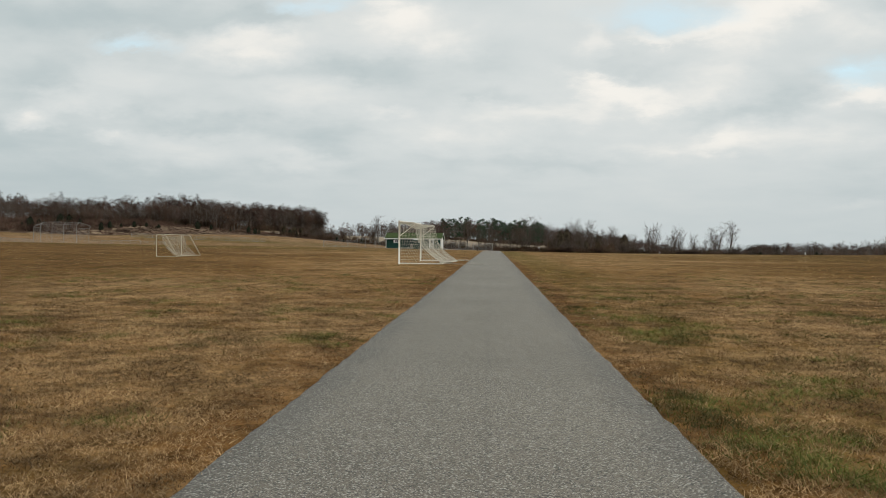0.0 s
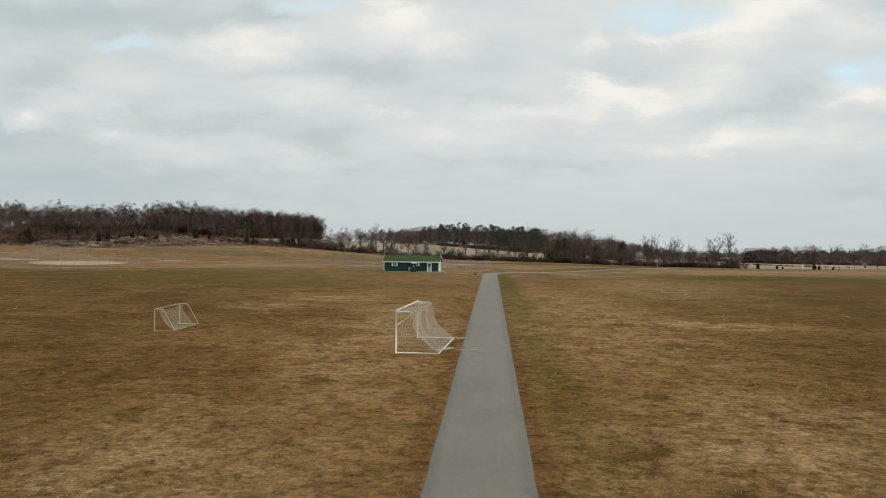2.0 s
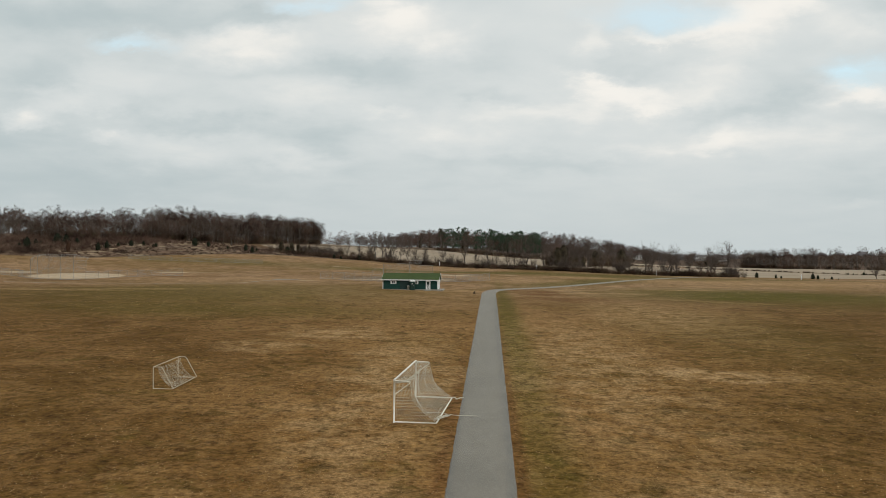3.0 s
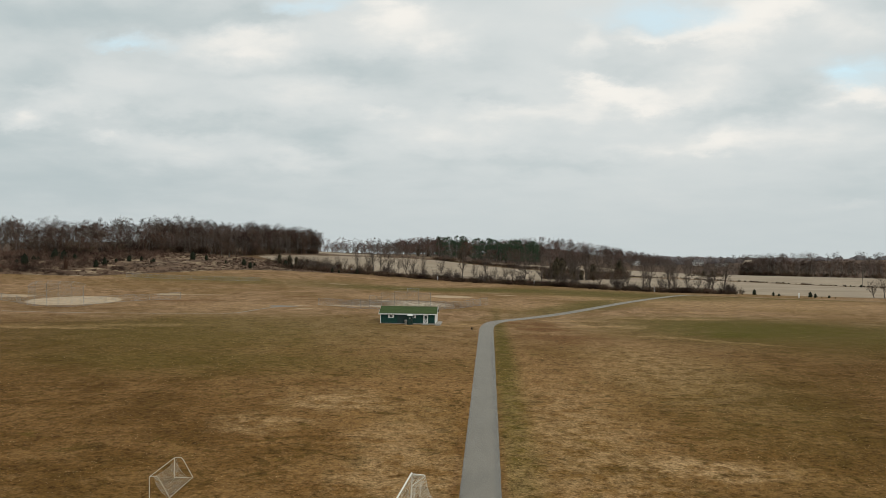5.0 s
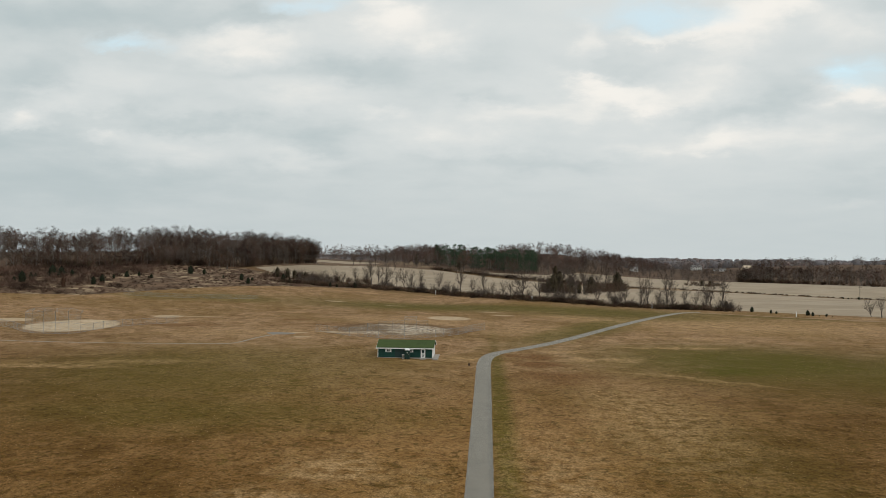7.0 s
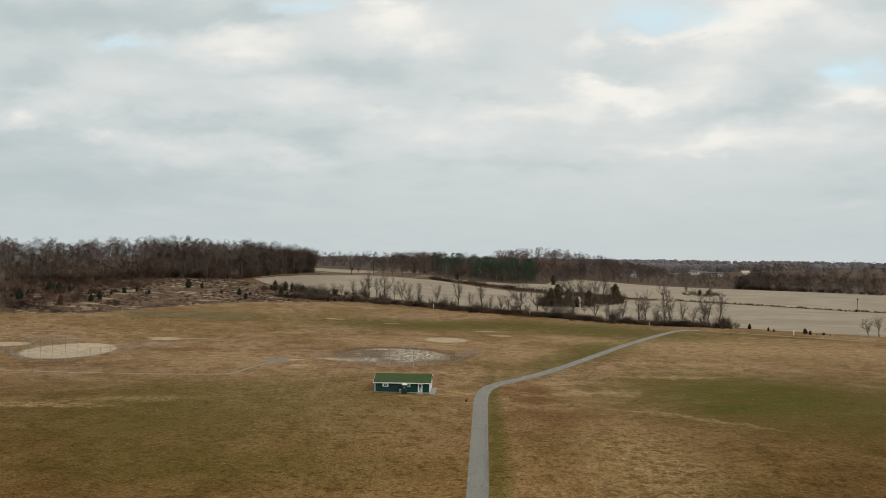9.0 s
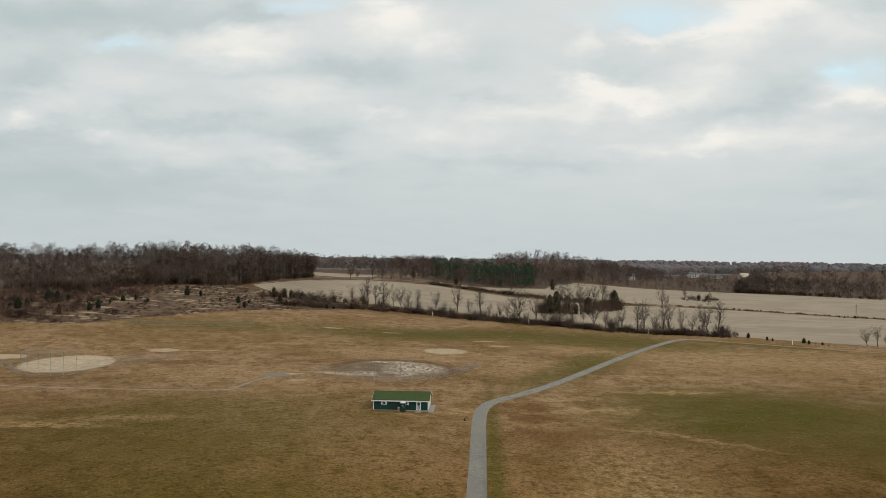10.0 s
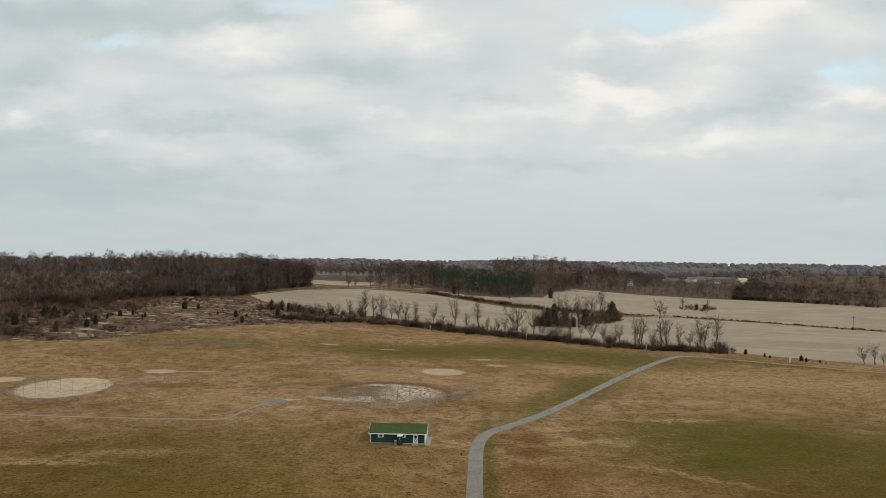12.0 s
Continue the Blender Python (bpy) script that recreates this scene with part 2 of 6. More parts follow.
    bare = patches(N, wob2, ((-126, 229, 12.7, 15.7, 0, 0.06, 1.0), (-12, 271, 7.5, 7.5, 0, 0.15, 0.8), (-109, 260, 5.5, 3.6, 0, 0.25, 0.75), (-98, 261, 8.0, 1.0, 0, 0.3, 0.6), (-151, 236, 7.5, 4.5, 20, 0.15, 0.8), (-65, 335, 4.5, 1.6, 0, 0.3, 0.7), (-38, 330, 4.5, 1.6, 0, 0.3, 0.5), (1.5, 305.6, 4.5, 2.2, 0, 0.3, 0.6), (7.6, 290.4, 4.0, 2.4, 0, 0.3, 0.6), (-41, 217, 6.0, 1.6, -15, 0.4, 0.8), (-52, 215, 2.5, 1.2, 0, 0.4, 0.8), (-49, 205, 2.6, 1.6, 30, 0.4, 0.6)))
    spots = ellipse(N, wob2, -26, 228, 16.5, 15, 0, 0.1)
    rim = ellipse(N, wob2, -26, 231, 19, 16, 0, 0.15)
    col = N.mix(N.math("MULTIPLY", rim, 0.7), col, (0.112, 0.062, 0.030))
    col = N.mix(N.math("MULTIPLY", spots, 0.7), col, (0.170, 0.115, 0.068))
    mott = N.math("MULTIPLY", spots, N.span(N.noise(pos, 1.0, 8.0, 0.78), 0.45, 0.54))
    worn = N.math("MAXIMUM", ellipse(N, wob2, -19, 231, 8, 10, 0, 0.7), ellipse(N, wob2, -27, 240.5, 11, 1.6, 0, 0.6))
    mott = N.math("MULTIPLY", mott, N.math("MAXIMUM", worn, N.span(N.noise(N.vmath("ADD", pos, (13, 4, 0)), 0.10, 2.0), 0.46, 0.60, 0.08, 0.8)))
    grit = N.math("ADD", N.math("MULTIPLY", N.noise(pos, 0.6, 4.0, 0.6), 0.6), N.math("MULTIPLY", n05, 0.4))
    claycol = N.mix(N.span(grit, 0.35, 0.65), (0.44, 0.325, 0.205), (0.60, 0.465, 0.320))
    # grass creeps into the clay from its rim
    creep = N.math("MULTIPLY", bare, N.span(N.noise(pos, 0.8, 7.0, 0.75), 0.66, 0.52, 0.35, 1.0))
    col = N.mix(creep, col, claycol)
    col = N.mix(mott, col, (0.66, 0.545, 0.410))
    h = N.math("ADD", N.math("ADD", N.math("MULTIPLY", n05, 0.7), N.math("MULTIPLY", nfine, 0.35)), tuft)
    return col, (h, 0.05)


def asphalt(N, pos):
    v = N.add("ShaderNodeTexVoronoi", {"Vector": pos, "Scale": 120.0})
    r = N.add("ShaderNodeSeparateColor", {0: v.outputs["Color"]}).outputs[0]
    col = N.mix(N.span(N.noise(pos, 0.25, 4.0, 0.6), 0.35, 0.65), (0.186, 0.160, 0.120), (0.236, 0.204, 0.155))
    col = N.mix(N.math("MULTIPLY", N.span(N.noise(pos, 1.7, 5.0, 0.65), 0.52, 0.72), 0.5), col, (0.205, 0.168, 0.128))
    x = N.add("ShaderNodeSeparateXYZ", {0: pos}).outputs[0]
    # the broken edge has lost its pale dust
    rim = N.span(N.math("ADD", N.math("ABSOLUTE", N.math("ADD", x, 0.15)), N.math("MULTIPLY_ADD", N.noise(pos, 1.1, 5.0, 0.65), 0.7, -0.35)), 1.02, 1.42, 0.0, 0.55)
    straight = N.span(N.add("ShaderNodeSeparateXYZ", {0: pos}).outputs[1], 170.0, 120.0)
    col = N.mix(N.math("MULTIPLY", rim, straight), col, (0.092, 0.083, 0.070))
    # a fine seam along the middle
    seam = N.span(N.math("ABSOLUTE", N.math("ADD", x, N.math("MULTIPLY_ADD", N.noise(pos, 0.4, 3.0), 0.10, -0.03))), 0.05, 0.0, 0.0, 0.18)
    col = N.mix(N.math("MULTIPLY", seam, straight), col, (0.10, 0.09, 0.075))
    col = N.mix(N.span(r, 0.74, 0.97, 0.0, 0.9), col, (0.50, 0.47, 0.41))
    col = N.mix(N.span(r, 0.45, 0.05, 0.0, 0.85), col, (0.040, 0.038, 0.036))
    h = N.math("ADD", N.math("MULTIPLY", v.outputs["Distance"], -0.8), N.math("MULTIPLY", N.noise(pos, 160, 2.0), 0.4))
    return col, (h, 0.006)


def crop(N, pos):
    rowv = N.vmath("MULTIPLY", N.add("ShaderNodeVectorRotate", {"Vector": pos, "Angle": radians(28)}, rotation_type="Z_AXIS").outputs[0], (0.012, 0.16, 0))
    rows = N.noise(rowv, 1.0, 4.0, 0.6, 0.2)
    n = N.noise(pos, 0.03, 5.0, 0.6)
    col = N.mix(N.span(n, 0.35, 0.65), (0.318, 0.248, 0.174), (0.39, 0.306, 0.218))
    col = N.mix(N.math("MULTIPLY", N.span(rows, 0.48, 0.62), 0.55), col, (0.42, 0.352, 0.265))
    col = N.mix(N.math("MULTIPLY", N.span(rows, 0.44, 0.34), 0.5), col, (0.27, 0.215, 0.150))
    return col, (N.noise(pos, 2.0, 4.0), 0.15)


def meadow(N, pos):
    n = N.noise(pos, 0.06, 5.0, 0.62, 0.5)
    st = N.noise(N.vmath("MULTIPLY", pos, (0.05, 0.16, 0)), 1.0, 5.0, 0.62, 0.5)
    col = N.mix(N.span(n, 0.38, 0.62), (0.095, 0.058, 0.036), (0.165, 0.103, 0.063))
    open_side = N.span(N.add("ShaderNodeSeparateXYZ", {0: pos}).outputs[0], -225.0, -170.0, 0.15, 1.0)
    col = N.mix(N.math("MULTIPLY", N.span(st, 0.52, 0.62), open_side), col, (0.40, 0.300, 0.190))
    col = N.mix(N.span(N.noise(pos, 0.5, 5.0, 0.7), 0.58, 0.72, 0, 0.7), col, (0.075, 0.055, 0.035))
    return col, (N.noise(pos, 1.5, 5.0), 0.3)


def forest_floor(N, pos):
    n = N.noise(pos, 0.08, 5.0, 0.62)
    return N.mix(N.span(n, 0.38, 0.62), (0.085, 0.055, 0.036), (0.135, 0.085, 0.055)), (N.noise(pos, 1.2, 4.0), 0.3)


def island(a, b, c=None, grain=6.0, amount=0.5, patch=0.0):
    """Colour that varies from piece to piece of one mesh, with a grain."""
    def build(N, pos):
        r = N.add("ShaderNodeNewGeometry").outputs["Random Per Island"]
        col = N.mix(r, a, b)
        if c:
            col = N.mix(N.span(N.math("FRACT", N.math("MULTIPLY", r, 7.31)), 0.72, 0.80), col, c)
        col = N.mix(N.span(N.noise(pos, grain, 3.0), 0.35, 0.65, 0, amount), col, N.vmath("MULTIPLY", col, (0.6, 0.6, 0.6)))
        if patch:
            f = N.span(N.noise(pos, patch, 3.0, 0.6), 0.36, 0.64, 0.45, 1.45)
            col = N.vmath("MULTIPLY", col, N.add("ShaderNodeCombineXYZ", {0: f, 1: f, 2: f}).outputs[0])
        return col, None
    return build


def paint(base, dirt, amount=0.35, grain=1.5, bumpy=None):
    def build(N, pos):
        f = N.span(N.noise(pos, grain, 6.0, 0.65), 0.45, 0.75, 0, amount)
        g = N.span(N.noise(pos, grain * 9, 4.0, 0.6), 0.4, 0.7, 0, amount * 0.5)
        return N.mix(g, N.mix(f, base, dirt), dirt), bumpy and (N.noise(pos, grain * 30, 3.0), bumpy)
    return build


def grooved(base, dark, axis, pitch):
    """Siding: boards with a dark joint every pitch metres along an axis."""
    def build(N, pos):
        c = N.add("ShaderNodeSeparateXYZ", {0: pos}).outputs[axis]
        f = N.math("FRACT", N.math("DIVIDE", c, pitch))
        g = N.span(f, 0.0, 0.10, 1.0, 0.0)
        w = N.span(N.noise(pos, 0.9, 5.0, 0.65), 0.4, 0.7, 0, 0.45)
        return N.mix(N.math("MULTIPLY", g, 0.6), N.mix(w, base, dark), dark), (f, 0.02)
    return build


M_LAWN = material("dormant_lawn", lawn, 0.95, spec=0.05)
M_ASPHALT = material("weathered_asphalt", asphalt, 0.7, spec=0.5)
M_CROP = material("dry_stubble", crop, 0.95, spec=0.1)
M_MEADOW = material("dry_meadow", meadow, 0.95, spec=0.1)
# distance haze is put into this colour, paler and greyer than near litter
M_HAZEFLOOR = material("hazed_far_floor", paint((0.165, 0.145, 0.142), (0.125, 0.106, 0.102), 0.8, 0.01), 0.95, spec=0.1)
M_FLOOR = material("leaf_litter", forest_floor, 0.95, spec=0.1)
M_BARK = material("grey_bark", island((0.085, 0.070, 0.058), (0.150, 0.128, 0.108)), 0.9, spec=0.15)
M_WOODBARK = material("pale_woodland_bark", island((0.101, 0.084, 0.070), (0.257, 0.223, 0.189)), 0.9, spec=0.15)
M_TWIG = material("bare_twigs", island((0.074, 0.058, 0.048), (0.168, 0.130, 0.106)), 0.9, spec=0.1)
M_WOODTWIG = material("woodland_twigs", island((0.046, 0.029, 0.021), (0.102, 0.064, 0.046), patch=0.06), 0.9, spec=0.1)
M_GREYTWIG = material("grey_woodland_twigs", island((0.081, 0.063, 0.054), (0.172, 0.132, 0.109), patch=0.06), 0.9, spec=0.1)
M_REDTWIG = material("red_brown_woodland_twigs", island((0.080, 0.050, 0.042), (0.172, 0.108, 0.088), patch=0.06), 0.9, spec=0.1)
M_RUST = material("clinging_oak_leaves", island((0.100, 0.051, 0.032), (0.199, 0.105, 0.060), patch=0.085), 0.85, spec=0.15)
# the two far tree colours are lightened and greyed to stand for haze
M_HAZETWIG = material("hazed_far_twigs", island((0.155, 0.142, 0.146), (0.20, 0.182, 0.184), (0.20, 0.160, 0.150)), 0.9, spec=0.1)
M_HAZERUST = material("hazed_far_rusty_woods", island((0.175, 0.135, 0.125), (0.215, 0.165, 0.150)), 0.9, spec=0.1)
M_BRUSH = material("hedge_brush", island((0.073, 0.044, 0.033), (0.163, 0.098, 0.070), (0.106, 0.094, 0.050), patch=0.12), 0.9, spec=0.1)
M_SHRUB = material("meadow_brush", island((0.083, 0.052, 0.038), (0.177, 0.120, 0.087), (0.089, 0.038, 0.027), patch=0.07), 0.9, spec=0.1)
M_PINE = material("pine_needles", island((0.026, 0.055, 0.030), (0.073, 0.120, 0.062)), 0.8, spec=0.2)
M_CEDAR = material("cedar_foliage", island((0.010, 0.014, 0.008), (0.032, 0.036, 0.018)), 0.85, spec=0.15)
M_IVY = material("vine_foliage", island((0.032, 0.032, 0.018), (0.085, 0.062, 0.036), (0.095, 0.062, 0.040), patch=0.5), 0.85, spec=0.15)
M_GRASS = material("dry_grass_blades", island((0.29, 0.170, 0.074), (0.58, 0.395, 0.205), (0.11, 0.058, 0.024), 3.0, 0.3, patch=1.3), 0.85, spec=0.15)
M_TUFT = material("straw_grass_tips", island((0.36, 0.225, 0.092), (0.56, 0.385, 0.190), (0.19, 0.145, 0.040), 0.8, 0.4, patch=0.22), 0.85, spec=0.15)
M_GREENGRASS = material("green_grass_blades", island((0.066, 0.088, 0.016), (0.165, 0.175, 0.040), (0.30, 0.21, 0.08), 3.0, 0.3, patch=1.0), 0.8, spec=0.2)
M_WHITE = material("white_paint", paint((0.86, 0.83, 0.74), (0.52, 0.47, 0.38), 0.3), 0.6, spec=0.25)
M_OLDWHITE = material("dirty_white_paint", paint((0.60, 0.54, 0.42), (0.36, 0.31, 0.21), 0.5, 3.0), 0.7, spec=0.2)
M_TRIM = material("white_trim", paint((0.82, 0.82, 0.80), (0.50, 0.49, 0.45), 0.25), 0.6)
M_GALV = material("galvanised_steel", paint((0.390, 0.390, 0.377), (0.234, 0.227, 0.215), 0.5), 0.6, metal=0.3)
M_NET = material("white_net_cord", paint((0.70, 0.66, 0.55), (0.42, 0.38, 0.30), 0.5, 4.0), 0.9)
M_SIDING = material("dark_green_siding", grooved((0.014, 0.058, 0.047), (0.008, 0.030, 0.025), 0, 0.305), 0.75, spec=0.25)
M_ENDSIDING = material("white_end_siding", grooved((0.80, 0.80, 0.78), (0.5, 0.5, 0.47), 1, 0.305), 0.7, spec=0.25)
M_SHINGLE = material("green_shingles", paint((0.072, 0.104, 0.036), (0.048, 0.066, 0.028), 0.6, 0.8, 0.02), 0.9, spec=0.15)
M_DARKDOOR = material("dark_panel_door", paint((0.022, 0.046, 0.044), (0.012, 0.026, 0.025), 0.4), 0.7)
M_GLASS = material("dark_window_glass", paint((0.03, 0.035, 0.04), (0.02, 0.02, 0.02), 0.2), 0.08, spec=0.6)
M_CONCRETE = material("grey_concrete", paint((0.36, 0.335, 0.295), (0.25, 0.22, 0.18), 0.8, 1.1, 0.01), 0.9)
M_TOILET = material("dark_green_plastic", paint((0.012, 0.040, 0.032), (0.02, 0.03, 0.025), 0.3), 0.45)
M_PLASTIC = material("pale_grey_plastic", paint((0.42, 0.41, 0.38), (0.30, 0.28, 0.25), 0.4), 0.5)
M_STUMP = material("dark_wood", paint((0.060, 0.038, 0.024), (0.03, 0.02, 0.014), 0.5, 6.0, 0.02), 0.9)
M_POLE = material("weathered_pole", paint((0.17, 0.14, 0.11), (0.10, 0.08, 0.06), 0.5, 2.0), 0.9)
M_HOUSE = material("pale_house_siding", paint((0.66, 0.65, 0.62), (0.50, 0.48, 0.44), 0.3), 0.8)
M_TANHOUSE = material("tan_house_wall", paint((0.52, 0.43, 0.31), (0.40, 0.32, 0.22), 0.4), 0.85)
M_ROOF = material("grey_roof", paint((0.16, 0.15, 0.145), (0.10, 0.095, 0.09), 0.5), 0.9)
M_TANROOF = material("tan_roof", paint((0.56, 0.46, 0.33), (0.42, 0.34, 0.24), 0.4), 0.85)
M_CHIPS = material("asphalt_stone_chips", island((0.045, 0.042, 0.038), (0.20, 0.178, 0.142), (0.56, 0.52, 0.44), 30.0, 0.2), 0.85)
M_LEAF = material("pale_fallen_leaves", island((0.42, 0.33, 0.20), (0.70, 0.64, 0.52), (0.40, 0.27, 0.04)), 0.7)
M_EARTH = material("bare_earth", paint((0.33, 0.225, 0.140), (0.22, 0.140, 0.085), 0.6, 0.5, 0.1), 0.95, spec=0.1)
M_OLDWALK = material("worn_grey_walkway", paint((0.285, 0.260, 0.220), (0.21, 0.150, 0.085), 0.8, 0.35, 0.01), 0.95)
M_WET = material("grey_silt", paint((0.185, 0.172, 0.150), (0.20, 0.140, 0.085), 0.8, 0.35, 0.01), 0.7)

# ---------------------------------------------------------------- the lie of the land
XN = np.array([-700, -250, -120, -40, 30, 110, 250, 700.0])
YN = np.array([-80, 0, 60, 130, 200, 290, 370, 470, 620, 900, 1200, 2500.0])
HEIGHT = np.array([
    [6.25, 7.16, 7.77, 8.59, 9.65, 11.46, 13.07, 15.35, 19.35, 18.76, 17.01, 7.94],
    [-0.48, 2.45, 4.59, 5.85, 6.8, 11.49, 17.77, 23.67, 29.44, 24.34, 16.43, 4.46],
    [-1.48, 1.34, 3.6, 4.0, 3.41, 6.41, 12.56, 14.39, 19.53, 22.6, 16.72, 4.58],
    [-1.58, 0.22, 1.67, 3.09, 4.14, 5.17, 5.34, 9.15, 17.44, 22.46, 18.25, 5.41],
    [-1.51, 0.0, 1.26, 2.44, 2.88, 4.0, 4.77, 8.63, 13.54, 19.42, 23.12, 6.82],
    [-1.39, 0.66, 2.11, 2.81, 2.64, 2.86, 3.47, 4.51, 7.97, 9.07, 26.5, 8.96],
    [-0.64, 1.15, 1.99, 2.64, 3.53, 5.25, 4.53, 2.37, 4.36, 2.89, 6.51, 12.07],
    [3.69, 2.66, 1.86, 1.06, 0.58, 0.64, 0.81, 0.78, 1.2, 6.71, 15.24, 2.77],
])


def weights(nodes, v):
    """Cubic interpolation weights on uneven nodes, one row for each value."""
    v = np.clip(np.atleast_1d(v).astype(float), nodes[0], nodes[-1])
    i = np.clip(np.searchsorted(nodes, v) - 1, 0, len(nodes) - 2)
    h = nodes[i + 1] - nodes[i]
    f = (v - nodes[i]) / h
    w = np.zeros((len(v), len(nodes)))
    k = np.arange(len(v))
    np.add.at(w, (k, i), 2 * f ** 3 - 3 * f * f + 1)
    np.add.at(w, (k, i + 1), -2 * f ** 3 + 3 * f * f)
    for j, c in ((i, (f ** 3 - 2 * f * f + f) * h), (i + 1, (f ** 3 - f * f) * h)):
        a, b = np.maximum(j - 1, 0), np.minimum(j + 1, len(nodes) - 1)
        d = nodes[b] - nodes[a]
        np.add.at(w, (k, b), c / d)
        np.add.at(w, (k, a), -c / d)
    return w


def land(x, y):
    """Ground height, for arrays."""
    x, y = np.atleast_1d(x).astype(float), np.atleast_1d(y).astype(float)
    z = np.einsum("ni,ij,nj->n", weights(XN, x), HEIGHT, weights(YN, y))
    z += 8 * np.exp(-((x - 100) / 130) ** 2 - ((y - 1100) / 170) ** 2)
    z += 9 * np.exp(-((x - 560) / 300) ** 2 - ((y - 1280) / 160) ** 2)
    z += 21 * np.exp(-((y - 3700) / 800) ** 2) * (0.85 + 0.15 * np.sin(x / 410) * np.cos(x / 157 + 1))
    return z


def at(x, y):
    return float(land(x, y)[0])


# ---------------------------------------------------------------- mesh helpers
def np_mesh(name, V, F, mats, slots=None):
    """A mesh from arrays of vertices and of triangles or quads."""
    V, F = np.asarray(V, np.float32), np.asarray(F, np.int32)
    me = bpy.data.meshes.new(name)
    n = F.shape[1]
    me.vertices.add(len(V))
    me.vertices.foreach_set("co", V.ravel())
    me.loops.add(F.size)
    me.loops.foreach_set("vertex_index", F.ravel())
    me.polygons.add(len(F))
    me.polygons.foreach_set("loop_start", np.arange(len(F), dtype=np.int32) * n)
    me.polygons.foreach_set("loop_total", np.full(len(F), n, np.int32))
    for m in mats if isinstance(mats, (list, tuple)) else [mats]:
        me.materials.append(m)
    if slots is not None:
        me.polygons.foreach_set("material_index", np.asarray(slots, np.int32))
    me.update(calc_edges=True)
    me.validate()
    return me


def part(name, me, parent=None, label="", smooth=False):
    """Links a mesh as one object under a thing or a part."""
    ob = new(name, me)
    ob.parent = parent
    if smooth:
        me.polygons.foreach_set("use_smooth", np.ones(len(me.polygons), bool))
    if label:
        tagged(ob, label)
    return ob


def thing(name, label, category, m=None, group="", kind=""):
    ob = new(name)
    ob.empty_display_size = 0.2
    if m is not None:
        ob.matrix_basis = m
    return tagged(ob, label, category, group, kind)


def box_mesh(name, lo, hi, mat, bevel=0.0):
    bm = bmesh.new()
    bmesh.ops.create_cube(bm, size=1.0)
    for v in bm.verts:
        v.co = Vector([lo[i] + (v.co[i] + 0.5) * (hi[i] - lo[i]) for i in range(3)])
    if bevel:
        bmesh.ops.bevel(bm, geom=bm.edges[:], offset=bevel, segments=2, affect="EDGES", profile=0.6)
    me = bpy.data.meshes.new(name)
    bm.to_mesh(me)
    bm.free()
    me.materials.append(mat)
    return me


def prisms(P0, P1, R0, R1, n=3):
    """Tapered n-sided rods between point pairs, as vertices and triangles."""
    P0, P1 = np.atleast_2d(P0).astype(float), np.atleast_2d(P1).astype(float)
    R0, R1 = np.broadcast_to(R0, len(P0)), np.broadcast_to(R1, len(P0))
    d = P1 - P0
    d = d / np.maximum(np.linalg.norm(d, axis=1, keepdims=True), 1e-9)
    ref = np.where(np.abs(d[:, 2:3]) > 0.9, [[1.0, 0, 0]], [[0, 0, 1.0]])
    a = np.cross(d, ref)
    a /= np.linalg.norm(a, axis=1, keepdims=True)
    b = np.cross(d, a)
    ang = np.arange(n) * 2 * np.pi / n
    ring = a[:, None] * np.cos(ang)[None, :, None] + b[:, None] * np.sin(ang)[None, :, None]
    V = np.concatenate([P0[:, None] + ring * R0[:, None, None], P1[:, None] + ring * R1[:, None, None]], 1)
    j = np.arange(n)
    k = (j + 1) % n
    f = np.concatenate([np.stack([j, k, k + n], 1), np.stack([j, k + n, j + n], 1)])
    F = (np.arange(len(P0)) * 2 * n)[:, None, None] + f[None]
    return V.reshape(-1, 3), F.reshape(-1, 3)


def tube(name, pts, r, mat, n=10, closed=False):
    """A round bar through points, in one mesh, with mitred joints and end caps."""
    pts = [Vector(p) for p in pts]
    V, F = [], []
    for i, p in enumerate(pts):
        a = pts[i - 1] if i else p
        c = pts[i + 1] if i + 1 < len(pts) else p
        d = (c - a).normalized()
        ref = Vector((1, 0, 0)) if abs(d.z) > 0.9 else Vector((0, 0, 1))
        u = d.cross(ref).normalized()
        w = d.cross(u)
        for k in range(n):
            t = 2 * math.pi * k / n
            V.append(p + (u * math.cos(t) + w * math.sin(t)) * r)
    for i in range(len(pts) - 1):
        for k in range(n):
            m = (k + 1) % n
            F.append((i * n + k, i * n + m, i * n + n + m, i * n + n + k))
    F.append(tuple(range(n)))
    F.append(tuple(reversed(range(len(V) - n, len(V)))))
    me = bpy.data.meshes.new(name)
    me.from_pydata(V, [], F)
    me.materials.append(mat)
    me.polygons.foreach_set("use_smooth", np.array([len(f) == 4 for f in F]))
    return me


def blades(P0, P1, W):
    """Single tapering slivers from P0 to P1, W wide at the foot."""
    n = len(P0)
    d = P1 - P0
    side = np.cross(d, np.random.default_rng(n).normal(size=(n, 3)))
    side /= np.maximum(np.linalg.norm(side, axis=1, keepdims=True), 1e-9)
    side *= np.reshape(np.broadcast_to(W, n), (n, 1)) / 2
    V = np.stack([P0 - side, P0 + side, P1], 1).reshape(-1, 3)
    return V, np.arange(3 * n).reshape(n, 3)


def flakes(C, S, rng):
    """Small triangles of size S at random tilts round the centres C."""
    n = len(C)
    d = rng.normal(size=(n, 3, 3))
    d /= np.linalg.norm(d, axis=2, keepdims=True)
    V = (C[:, None] + d * np.reshape(np.broadcast_to(S, n), (n, 1, 1)) * 0.6).reshape(-1, 3)
    return V, np.arange(3 * n).reshape(n, 3)


